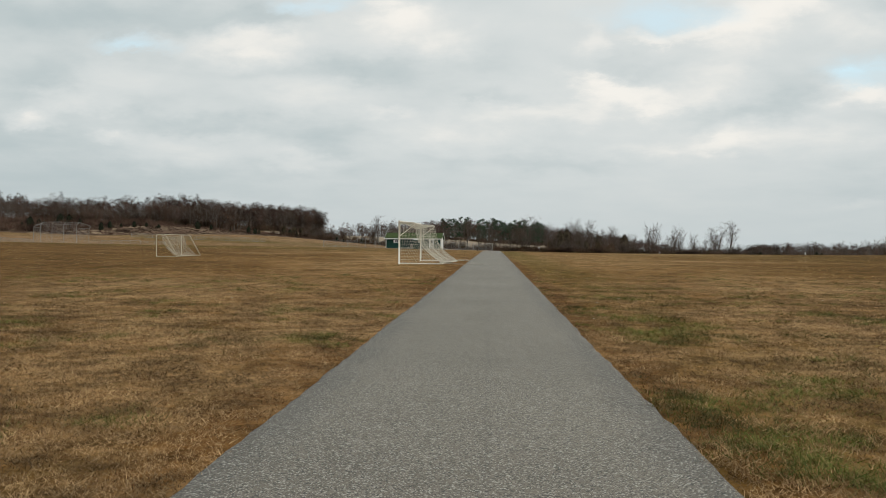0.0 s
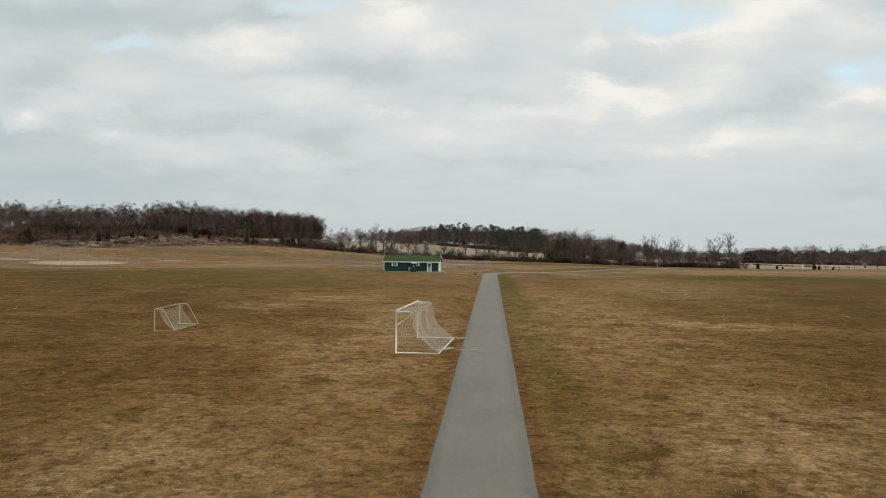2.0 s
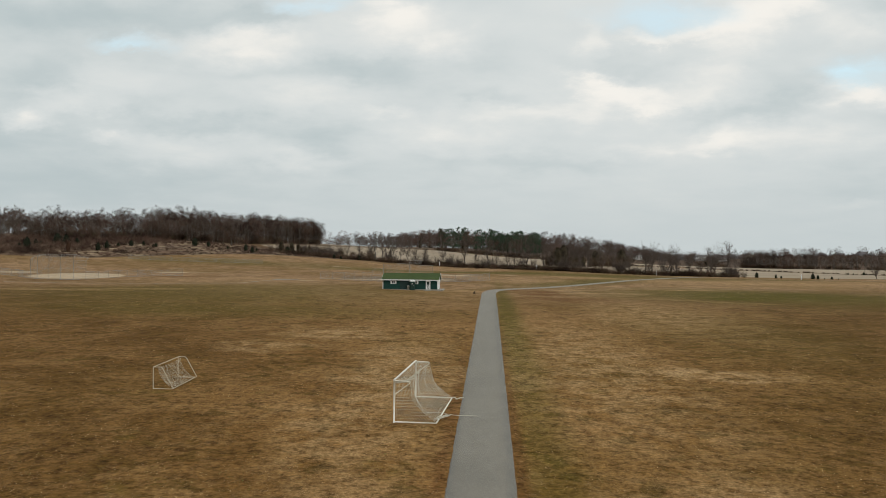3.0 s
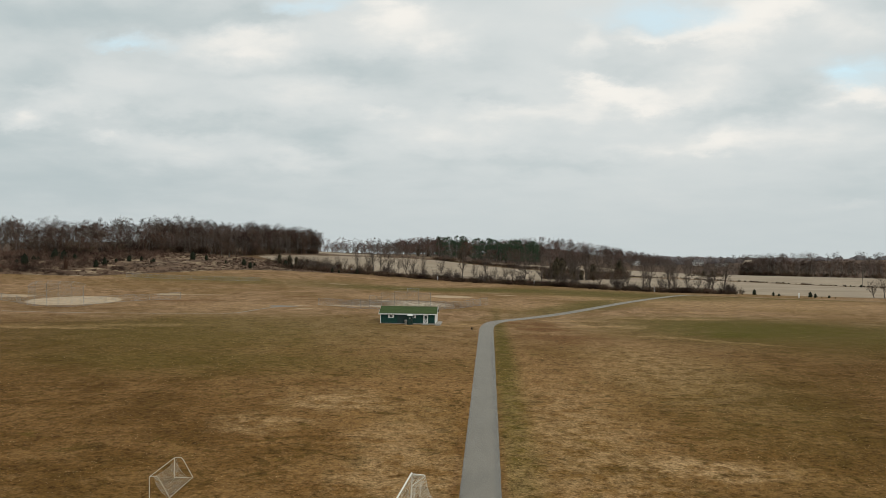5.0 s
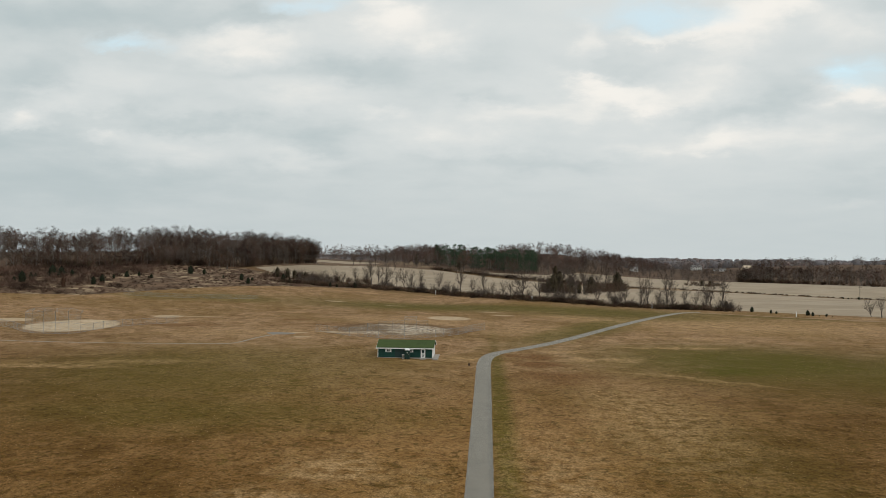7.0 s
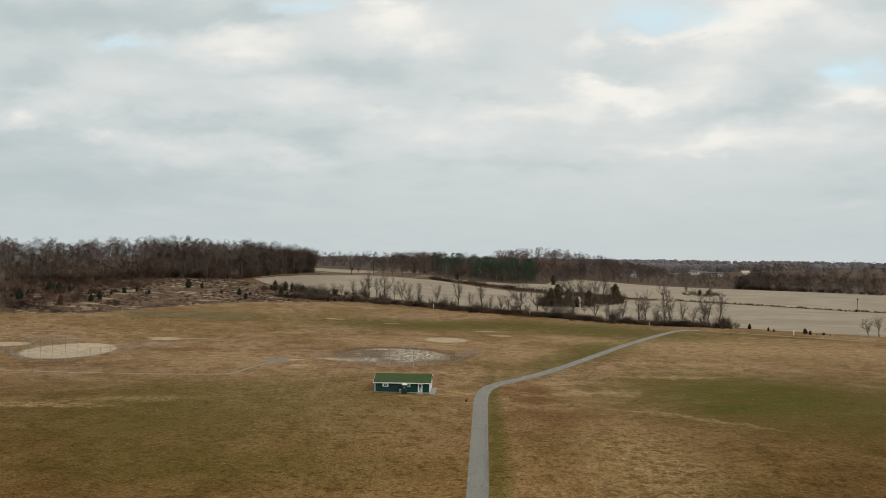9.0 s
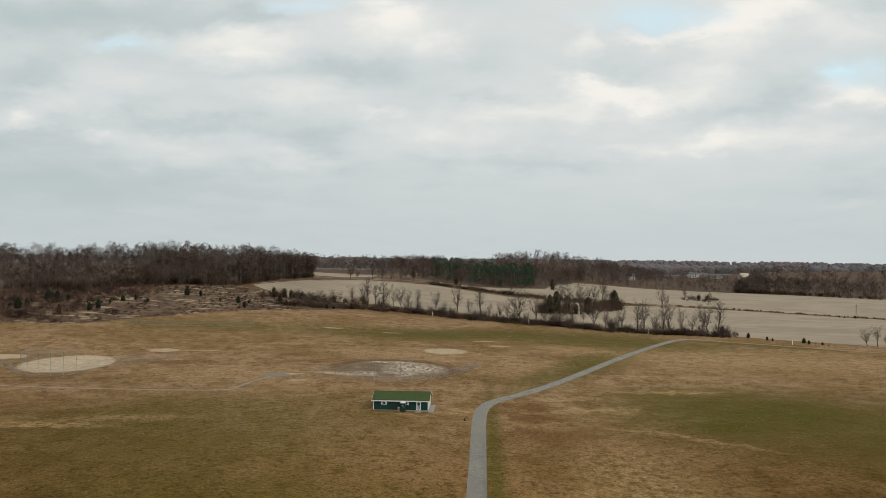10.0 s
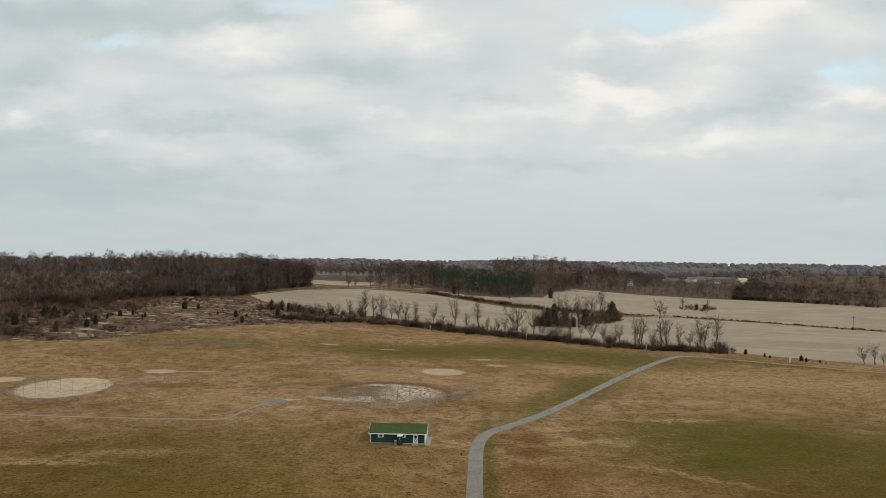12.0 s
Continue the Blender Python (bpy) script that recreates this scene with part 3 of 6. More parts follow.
def join(*items):
    V, F, o = [], [], 0
    for v, f in items:
        V.append(v)
        F.append(f + o)
        o += len(v)
    return np.concatenate(V), np.concatenate(F)


def scatter(templates, X, Y, S, rng, name, mats, sink=0.1, squash=(0.85, 1.2)):
    """One mesh of many copies of the templates (vertices, triangles, slots) standing on the land."""
    Z = land(X, Y) - sink
    Vs, Fs, Ms, o = [], [], [], 0
    pick = rng.integers(len(templates), size=len(X))
    for t, (v, f, m) in enumerate(templates):
        k = np.where(pick == t)[0]
        if not len(k):
            continue
        a = rng.uniform(0, 2 * np.pi, len(k))
        c, s = np.cos(a), np.sin(a)
        wide = rng.uniform(*squash, len(k)) * S[k]
        x = (v[None, :, 0] * c[:, None] - v[None, :, 1] * s[:, None]) * wide[:, None] + X[k][:, None]
        y = (v[None, :, 0] * s[:, None] + v[None, :, 1] * c[:, None]) * wide[:, None] + Y[k][:, None]
        z = v[None, :, 2] * S[k][:, None] + Z[k][:, None]
        Vs.append(np.stack([x, y, z], 2).reshape(-1, 3))
        Fs.append((f[None] + (np.arange(len(k)) * len(v))[:, None, None]).reshape(-1, 3) + o)
        Ms.append(np.tile(m, len(k)))
        o += len(k) * len(v)
    return np_mesh(name, np.concatenate(Vs), np.concatenate(Fs), mats, np.concatenate(Ms))


def along(line, s):
    """Points on a polyline at the shares s of its length."""
    L = np.array(line, float)
    c = np.concatenate([[0], np.cumsum(np.linalg.norm(np.diff(L, axis=0), axis=1))])
    return np.stack([np.interp(s * c[-1], c, L[:, i]) for i in (0, 1)], 1)


def by_index(line, s):
    L = np.array(line, float)
    return np.stack([np.interp(s * (len(L) - 1), np.arange(len(L)), L[:, i]) for i in (0, 1)], 1)


def sheet(name, near, far, nu, nv, lift, mat, label, category):
    """Ground cover lofted between two lines of plan points, a little above the land."""
    u, v = np.linspace(0, 1, nu), np.linspace(0, 1, nv)
    A, B = by_index(near, u), by_index(far, u)
    P = A[:, None] + (B - A)[:, None] * v[None, :, None]
    X, Y = P[..., 0].ravel(), P[..., 1].ravel()
    i = (np.arange(nu - 1)[:, None] * nv + np.arange(nv - 1)[None]).ravel()
    me = np_mesh(name, np.stack([X, Y, land(X, Y) + lift], 1), np.stack([i, i + nv, i + nv + 1, i + 1], 1), mat)
    return tagged(part(name, me, smooth=True), label, category, kind="structure")


def inside(near, far, n, rng, bias=1.0):
    """Random plan points between two lines, more of them towards the near one when bias > 1."""
    u, v = rng.random(n), rng.random(n) ** bias
    A, B = by_index(near, u), by_index(far, u)
    P = A + (B - A) * v[:, None]
    return P[:, 0], P[:, 1]


# ---------------------------------------------------------------- ground
def steps(*spans):
    return np.unique(np.concatenate([np.arange(a, b + 1e-6, d) for a, b, d in spans]).round(3))


def build_ground():
    xs = steps((-4600, -700, 300), (-700, -300, 40), (-300, -20, 7), (-20, 20, 2), (20, 300, 7), (300, 700, 40), (700, 4600, 300))
    ys = steps((-500, -40, 46), (-40, 60, 2.5), (60, 700, 7), (700, 1600, 30), (1600, 4700, 100))
    X, Y = np.meshgrid(xs, ys, indexing="ij")
    n = len(ys)
    i = (np.arange(len(xs) - 1)[:, None] * n + np.arange(n - 1)[None]).ravel()
    V = np.stack([X.ravel(), Y.ravel(), land(X.ravel(), Y.ravel())], 1)
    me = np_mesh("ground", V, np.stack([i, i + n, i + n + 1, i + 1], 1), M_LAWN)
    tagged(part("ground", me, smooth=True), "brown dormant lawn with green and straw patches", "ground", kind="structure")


build_ground()

CENTRE = [(-0.17, -40), (-0.17, 0), (-0.09, 30), (0.0, 60), (0.18, 110), (0.3, 140), (0.3, 157), (0.45, 168), (1.3, 176.5), (3.0, 182.5), (5.6, 187), (9.5, 192.5), (17.2, 205), (25.6, 221), (36.6, 243.5), (49.5, 270), (67, 304), (80, 327), (86.5, 335.5), (94, 337.5)]


def smooth_line(line, step, rounds=2):
    L = np.array(line, float)
    for _ in range(rounds):
        q, r = L[:-1] * 0.75 + L[1:] * 0.25, L[:-1] * 0.25 + L[1:] * 0.75
        L = np.concatenate([L[:1], np.stack([q, r], 1).reshape(-1, 2), L[-1:]])
    n = int(np.linalg.norm(np.diff(L, axis=0), axis=1).sum() / step)
    return along(L, np.linspace(0, 1, n))


def ribbon(name, line, width, lift, mat, rng, wander=0.018, drop=0.06):
    """A paved strip with uneven edges that fall to the soil."""
    P = line
    T = np.gradient(P, axis=0)
    T /= np.linalg.norm(T, axis=1, keepdims=True)
    R = np.stack([T[:, 1], -T[:, 0]], 1)
    n = len(P)
    w = width / 2
    ker = np.ones(9) / 9
    el, er = (np.convolve(rng.normal(0, wander * 1.6, n + 8), ker, "valid") + rng.normal(0, wander * 0.6, n) for _ in range(2))
    cols = [(-w - el - 0.03, -drop), (-w - el, lift * 0.55), (-w - el + 0.06, lift), (-w * 0.5, lift + 0.012), (0 * el, lift + 0.02), (w * 0.5 + 0 * el, lift + 0.012), (w + er - 0.06, lift), (w + er, lift * 0.55), (w + er + 0.03, -drop)]
    V = []
    for o, z in cols:
        q = P + R * np.reshape(np.broadcast_to(o, n), (n, 1))
        V.append(np.stack([q[:, 0], q[:, 1], land(q[:, 0], q[:, 1]) + z], 1))
    m = len(cols)
    V = np.stack(V, 1).reshape(-1, 3)
    i = (np.arange(n - 1)[:, None] * m + np.arange(m - 1)[None]).ravel()
    return np_mesh(name, V, np.stack([i, i + 1, i + m + 1, i + m], 1), mat)


def build_paths():
    rng = np.random.default_rng(5)
    near = smooth_line(CENTRE, 0.25)
    tagged(part("paved_path", ribbon("paved_path", near, 3.0, 0.03, M_ASPHALT, rng, 0.015)), "weathered grey asphalt footpath with crumbling edges", "path", kind="structure")
    track = smooth_line([(86, 337), (99, 334.5), (108, 328), (126, 315), (151, 294), (200, 250), (280, 180)], 1.0)
    tagged(part("dirt_track", ribbon("dirt_track", track, 2.2, 0.02, M_EARTH, rng, 0.3)), "pale dirt track along the field edge", "track", kind="structure")
    old = smooth_line([(-57, 212), (-60.5, 204), (-62, 192), (-64, 189), (-77, 189.5), (-100, 191.5), (-126, 193)], 0.7)
    tagged(part("old_walkway", ribbon("old_walkway", old, 0.95, 0.008, M_OLDWALK, rng, 0.16)), "worn grey walkway half overgrown with grass", "walkway", kind="structure")
    for x, y, w, d, a in ((-57, 213, 9, 5.5, -18),):
        m = Matrix.Rotation(radians(a), 2)
        u = np.linspace(0, 2 * np.pi, 26)[:-1]
        r = 1 + 0.10 * np.sin(3 * u + x) + 0.06 * np.sin(7 * u)
        rings = [np.stack([x + k * r * (np.cos(u) * w / 2 * m[0][0] + np.sin(u) * d / 2 * m[0][1]), y + k * r * (np.cos(u) * w / 2 * m[1][0] + np.sin(u) * d / 2 * m[1][1])], 1) for k in (1.0, 0.93, 0.5)]
        V = np.concatenate([np.column_stack([q, land(q[:, 0], q[:, 1]) + h]) for q, h in zip(rings, (-0.05, 0.02, 0.03))])
        j = np.arange(25)
        k = (j + 1) % 25
        F = np.concatenate([np.stack([j, k, k + 25, j + 25], 1), np.stack([j + 25, k + 25, k + 50, j + 50], 1)])
        F = [tuple(int(c) for c in f) for f in F] + [tuple(range(50, 75))]
        me = bpy.data.meshes.new("silt_patch")
        me.from_pydata([tuple(map(float, v)) for v in V], [], F)
        me.materials.append(M_WET)
        tagged(part("silt_patch", me), "dark grey silt patch on the lawn", "ground patch", kind="structure")


build_paths()

MEADOW_NEAR = [(-520, 230), (-400, 262), (-280, 285), (-192, 298), (-164, 306), (-147, 326), (-132, 341), (-115, 360), (-94, 384), (-72, 413)]
MEADOW_FAR = [(-560, 330), (-420, 350), (-300, 370), (-246, 382), (-213, 400), (-192, 458), (-157, 492), (-130, 474), (-108, 450), (-72, 446)]
WOOD_NEAR = [(-600, 330), (-420, 350), (-300, 370), (-246, 384), (-213, 401), (-197, 440), (-188, 464), (-160, 494), (-153, 560), (-138, 627)]
WOOD_FAR = [(-820, 520), (-640, 560), (-480, 600), (-420, 640), (-370, 680), (-320, 710), (-270, 720), (-230, 715), (-190, 690), (-150, 650)]
FIELD_NEAR = [(-112, 448), (-60, 456), (-25, 440), (0, 420), (25, 402), (60, 376), (90, 370), (115, 352), (150, 322), (170, 300), (260, 215), (420, 100)]
FIELD_FAR = [(-154, 510), (-136, 585), (-100, 634), (-58, 608), (-30, 590), (20, 533), (75, 515), (130, 537), (189, 518), (247, 477), (400, 377), (600, 255)]
BACK_NEAR = [(-40, 618), (-9, 588), (25, 556), (60, 538), (100, 548), (140, 547), (189, 528), (250, 487), (400, 387), (600, 265)]
BACK_FAR = [(-33, 640), (-9, 610), (23, 615), (52, 650), (99, 908), (160, 885), (221, 872), (272, 838), (322, 785), (480, 640)]
MID_NEAR = [(-190, 830), (-140, 860), (-100, 880), (-66, 780), (-42, 690), (-9, 668), (23, 672), (56, 690), (78, 780), (99, 912), (160, 892)]
MID_FAR = [(-320, 1050), (-240, 1120), (-140, 1150), (-80, 1050), (-50, 940), (0, 900), (60, 930), (110, 1010), (160, 1100), (220, 1140), (270, 1130)]
EAST_NEAR = [(276, 850), (300, 830), (328, 790), (363, 716), (480, 650), (760, 560)]
EAST_FAR = [(400, 1150), (470, 1250), (560, 1340), (680, 1320), (820, 1150), (1000, 900)]

sheet("dry_meadow", MEADOW_NEAR, MEADOW_FAR, 90, 30, 0.05, M_MEADOW, "overgrown dry meadow of tan grass and brush", "meadow")
sheet("crop_field", FIELD_NEAR, FIELD_FAR, 150, 40, 0.06, M_CROP, "pale tan stubble field behind the hedgerow", "field")
sheet("crop_field", BACK_NEAR, BACK_FAR, 110, 40, 0.06, M_CROP, "pale tan stubble field beyond the dividing strip", "field")
sheet("crop_field", [(-150, 655), (-122, 664), (-98, 682)], [(-160, 715), (-128, 732), (-99, 730)], 30, 30, 0.06, M_CROP, "small pale stubble field between the woods", "field")
sheet("dry_meadow", [(100, 912), (221, 876), (276, 845), (300, 835)], [(200, 1300), (330, 1340), (420, 1340), (520, 1340)], 30, 30, 0.1, M_FLOOR, "brown rough ground round the far houses", "meadow")
sheet("woodland_floor", [(50, 690), (80, 790), (99, 914), (160, 894), (240, 882)], [(-40, 1260), (60, 1260), (120, 1260), (200, 1260), (300, 1260)], 30, 30, 0.05, M_FLOOR, "brown leaf litter under the hilltop wood", "forest floor")
sheet("field_margin", [(-40, 641), (-9, 611), (23, 616), (54, 651)], [(-48, 700), (-9, 672), (23, 676), (62, 702)], 30, 8, 0.08, M_FLOOR, "brown weedy margin below the pines", "field margin")
sheet("field_margin", [(-162, 712), (-128, 734), (-97, 731)], [(-205, 900), (-140, 905), (-75, 900)], 20, 10, 0.07, M_FLOOR, "brown weedy margin of the small field", "field margin")
sheet("field_margin", [(-154, 512), (-136, 588), (-100, 637), (-58, 611), (-34, 594)], [(-160, 520), (-142, 650), (-100, 860), (-60, 790), (-40, 690)], 40, 20, 0.05, M_MEADOW, "brown weedy margin of the stubble field", "field margin")
sheet("woodland_floor", WOOD_NEAR, WOOD_FAR, 60, 20, 0.05, M_FLOOR, "brown leaf litter under the hillside wood", "forest floor")
sheet("woodland_floor", MID_NEAR, MID_FAR, 60, 20, 0.05, M_FLOOR, "brown leaf litter under the pine wood", "forest floor")
sheet("woodland_floor", EAST_NEAR, EAST_FAR, 40, 20, 0.05, M_FLOOR, "brown leaf litter under the far wood", "forest floor")
sheet("woodland_floor", [(-4500, 1250), (-1000, 1200), (0, 1180), (600, 1370), (1500, 1250), (4500, 1300)], [(-4500, 4600), (-1000, 4600), (0, 4600), (600, 4600), (1500, 4600), (4500, 4600)], 60, 60, 0.3, M_HAZEFLOOR, "distant brown wooded country paled with haze colour", "forest floor")


# ---------------------------------------------------------------- trees
def tree_parts(seed, H, spread, limbs, subs, twigs, fork=0.25, lean=0.06, r0=0.022, twig_w=0.05, up=0.9, sides=5):
    """A leafless tree: trunk, limbs and twigs as (vertices, triangles)."""
    rng = np.random.default_rng(seed)
    k = 6
    hs = np.linspace(0, 1, k)
    ax = np.cumsum(rng.normal(0, lean * H / k, (k, 2)), axis=0)
    ax[0] = 0
    T = np.column_stack([ax, hs * H * 0.86])
    tr = r0 * H * (1 - hs * 0.86)
    tr[0] *= 1.35
    trunk = prisms(T[:-1], T[1:], tr[:-1], tr[1:], sides)
    h = np.sort(rng.uniform(fork, 1.0, limbs))
    base = np.column_stack([np.interp(h, hs, T[:, i]) for i in range(3)])
    az = np.arange(limbs) * 2.4 + rng.uniform(-0.6, 0.6, limbs)
    out = np.column_stack([np.cos(az), np.sin(az), np.zeros(limbs)])
    ln = spread * H * np.sin(np.clip((h - fork) / (1.02 - fork), 0.12, 1) ** 0.7 * 2.3 + 0.55).clip(0.35) * rng.uniform(0.75, 1.2, limbs)
    d1 = out * rng.uniform(0.55, 0.95, (limbs, 1)) + np.array([0, 0, up * 0.55])
    mid = base + d1 * ln[:, None] * 0.5
    d2 = out * rng.uniform(0.3, 0.7, (limbs, 1)) + np.array([0, 0, up]) + rng.normal(0, 0.15, (limbs, 3))
    tip = mid + d2 * ln[:, None] * 0.5
    lr = np.interp(h, hs, tr) * 0.62
    limb = join(prisms(base, mid, lr, lr * 0.65, 3), prisms(mid, tip, lr * 0.65, lr * 0.2, 3))
    # branches off the limbs
    li = np.repeat(np.arange(limbs), subs)
    s = rng.uniform(0.25, 1.0, len(li))
    b0 = np.where((s < 0.5)[:, None], base[li] + (mid - base)[li] * (2 * s)[:, None], mid[li] + (tip - mid)[li] * (2 * s - 1)[:, None])
    bd = d2[li] * 0.5 + rng.normal(0, 0.55, (len(li), 3)) + [0, 0, 0.25]
    b1 = b0 + bd * (ln[li] * rng.uniform(0.25, 0.5, len(li)))[:, None]
    br = lr[li] * 0.42
    branch = prisms(b0, b1, br, br * 0.3, 3) if sides > 4 else blades(b0, b1, np.maximum(br * 2, twig_w))
    ti = np.repeat(np.arange(len(li)), twigs)
    s = rng.uniform(0.2, 1.0, (len(ti), 1))
    t0 = b0[ti] + (b1 - b0)[ti] * s
    t1 = t0 + (bd[ti] * 0.4 + rng.normal(0, 0.6, (len(ti), 3)) + [0, 0, 0.3]) * (ln[li][ti] * rng.uniform(0.12, 0.30, len(ti)))[:, None]
    twig = blades(t0, t1, twig_w * rng.uniform(0.7, 1.3, len(ti)))
    return trunk, join(limb, branch, twig), t1


def forked_tree_parts(seed, H, stems, spread, fork, twig_w=0.045):
    """An old hedgerow tree: a short trunk that forks into crooked stems, with branches, branchlets and fine twigs."""
    rng = np.random.default_rng(seed)
    top = np.array([*rng.normal(0, 0.03 * H, 2), fork * H])
    r0 = 0.021 * H
    trunk = prisms(np.array([[0, 0, 0], top * 0.5]), np.array([top * 0.5, top]), [r0 * 1.35, r0], [r0, r0 * 0.85], 6)
    segs, wood, S0, S1, R, U = 6, [], [], [], [], []
    for i in range(stems):
        a = 2 * np.pi * i / stems + rng.uniform(-0.5, 0.5)
        reach = spread * H * rng.uniform(0.35, 1.0)
        rise = (1 - fork) * H * rng.uniform(0.72, 0.92)
        u = np.linspace(0, 1, segs + 1)[:, None]
        P = top + np.array([np.cos(a), np.sin(a), 0]) * reach * u ** 0.85 + np.array([0, 0, 1]) * rise * u ** 1.08
        P[1:] += np.cumsum(rng.normal(0, 0.014 * H, (segs, 3)), 0)
        r = r0 * 0.60 * (1 - 0.92 * u[:, 0])
        wood.append(prisms(P[:-1], P[1:], r[:-1], r[1:], 4))
        S0.append(P[:-1]), S1.append(P[1:]), R.append(r[:-1]), U.append(u[:-1, 0])
    S0, S1, R, U = np.concatenate(S0), np.concatenate(S1), np.concatenate(R), np.concatenate(U)
    q = np.repeat(np.where(U > 0.1)[0], 4)
    b0 = S0[q] + (S1 - S0)[q] * rng.random((len(q), 1))
    a = rng.uniform(0, 2 * np.pi, len(q))
    away = (b0 - top) * [1, 1, 0] / (0.25 * H)
    bd = np.column_stack([np.cos(a), np.sin(a), rng.uniform(0.35, 1.3, len(q))]) + away * 0.7
    bd /= np.linalg.norm(bd, axis=1, keepdims=True)
    ln = H * rng.uniform(0.13, 0.27, len(q)) * (1.1 - 0.55 * U[q])
    b1 = b0 + bd * ln[:, None] * 0.55
    b2 = b1 + (bd + rng.normal(0, 0.25, (len(q), 3)) + [0, 0, 0.25]) * ln[:, None] * 0.45
    wood += [prisms(b0, b1, R[q] * 0.40, R[q] * 0.24 + 0.008, 3), blades(b1, b2, R[q] * 0.5 + 0.03)]
    t = np.repeat(np.arange(len(q)), 5)
    k = rng.uniform(0.2, 1.0, (len(t), 1))
    c0 = np.where(k < 0.55, b0[t] + (b1 - b0)[t] * k / 0.55, b1[t] + (b2 - b1)[t] * (k - 0.55) / 0.45)
    cd = bd[t] * 0.8 + rng.normal(0, 0.5, (len(t), 3)) + [0, 0, 0.25]
    cl = ln[t] * rng.uniform(0.22, 0.55, len(t))
    c1 = c0 + cd * cl[:, None]
    wood.append(blades(c0, c1, 0.075))
    w = np.repeat(np.arange(len(t)), 4)
    t0 = c0[w] + (c1 - c0)[w] * rng.uniform(0.2, 1.0, (len(w), 1))
    t1 = t0 + (cd[w] * 0.7 + rng.normal(0, 0.5, (len(w), 3))) * (cl[w] * rng.uniform(0.3, 0.75, len(w)))[:, None]
    return trunk, join(*wood, blades(t0, t1, twig_w * rng.uniform(0.7, 1.4, len(w)))), t1


def evergreen_parts(seed, H, R, n, size, bare=0.05, shape=1.0):
    """A dense evergreen: trunk and a close, slightly lumpy crown that tapers to the tip."""
    rng = np.random.default_rng(seed)
    trunk = prisms([[0, 0, 0], [0, 0, H * 0.5]], [[0, 0, H * 0.5], [0, 0, H * 0.95]], [H * 0.022, H * 0.014], [H * 0.014, H * 0.003], 5)
    u = rng.random(n)
    z = H * (bare + (0.97 - bare) * (1 - u))
    a = rng.uniform(0, 2 * np.pi, n)
    lump = 1 + 0.14 * np.sin(5 * z / H * 4 + seed) + 0.20 * np.sin(3 * a + z * 5 / H + seed)
    r = R * np.sin(np.clip(u, 0.02, 1) ** shape * 2.35).clip(0.05) * rng.uniform(0.45, 1, n) ** 0.5 * lump
    C = np.column_stack([r * np.cos(a), r * np.sin(a), z])
    # the close inner mass of foliage
    k = 9
    lev = np.linspace(0.06, 0.97, 8)
    ang = np.arange(k) * 2 * np.pi / k
    rr = 0.74 * R * np.sin(lev ** shape * 2.35).clip(0.05)
    G = np.stack([np.stack([rr[i] * np.cos(ang) * rng.uniform(0.85, 1.15, k), rr[i] * np.sin(ang) * rng.uniform(0.85, 1.15, k), np.full(k, H * (bare + (0.97 - bare) * (1 - lev[i])))], 1) for i in range(8)])
    o = (np.arange(7)[:, None] * k + np.arange(k)[None]).ravel()
    p = (np.arange(7)[:, None] * k + (np.arange(k)[None] + 1) % k).ravel()
    core = G.reshape(-1, 3), np.concatenate([np.stack([o, p, p + k], 1), np.stack([o, p + k, o + k], 1)])
    return trunk, join(core, flakes(C, size * rng.uniform(0.6, 1.3, n), rng))


def pine_template(seed, H):
    rng = np.random.default_rng(seed)
    T = np.array([[0, 0, 0], [0, 0, H * 0.5], [0, 0, H]])
    trunk = prisms(T[:-1], T[1:], [H * 0.016, H * 0.011], [H * 0.011, H * 0.003], 4)
    n = 40
    h = rng.uniform(0.12, 0.98, n)
    a = rng.uniform(0, 2 * np.pi, n)
    ln = H * 0.22 * (1.15 - h) ** 0.6 * rng.uniform(0.6, 1.2, n) + 0.4
    b0 = np.column_stack([0 * h, 0 * h, h * H])
    b1 = b0 + np.column_stack([np.cos(a) * ln, np.sin(a) * ln, ln * 0.15])
    arms = prisms(b0, b1, 0.06, 0.02, 3)
    k = np.repeat(np.arange(n), 12)
    s = rng.uniform(0.35, 1.05, (len(k), 1))
    C = b0[k] + (b1 - b0)[k] * s + rng.normal(0, 0.3, (len(k), 3))
    leaf = flakes(C, rng.uniform(0.6, 1.2, len(k)), rng)
    v, f = join(trunk, arms, leaf)
    return v, f, np.concatenate([np.zeros(len(trunk[1]) + len(arms[1])), np.ones(len(leaf[1]))])


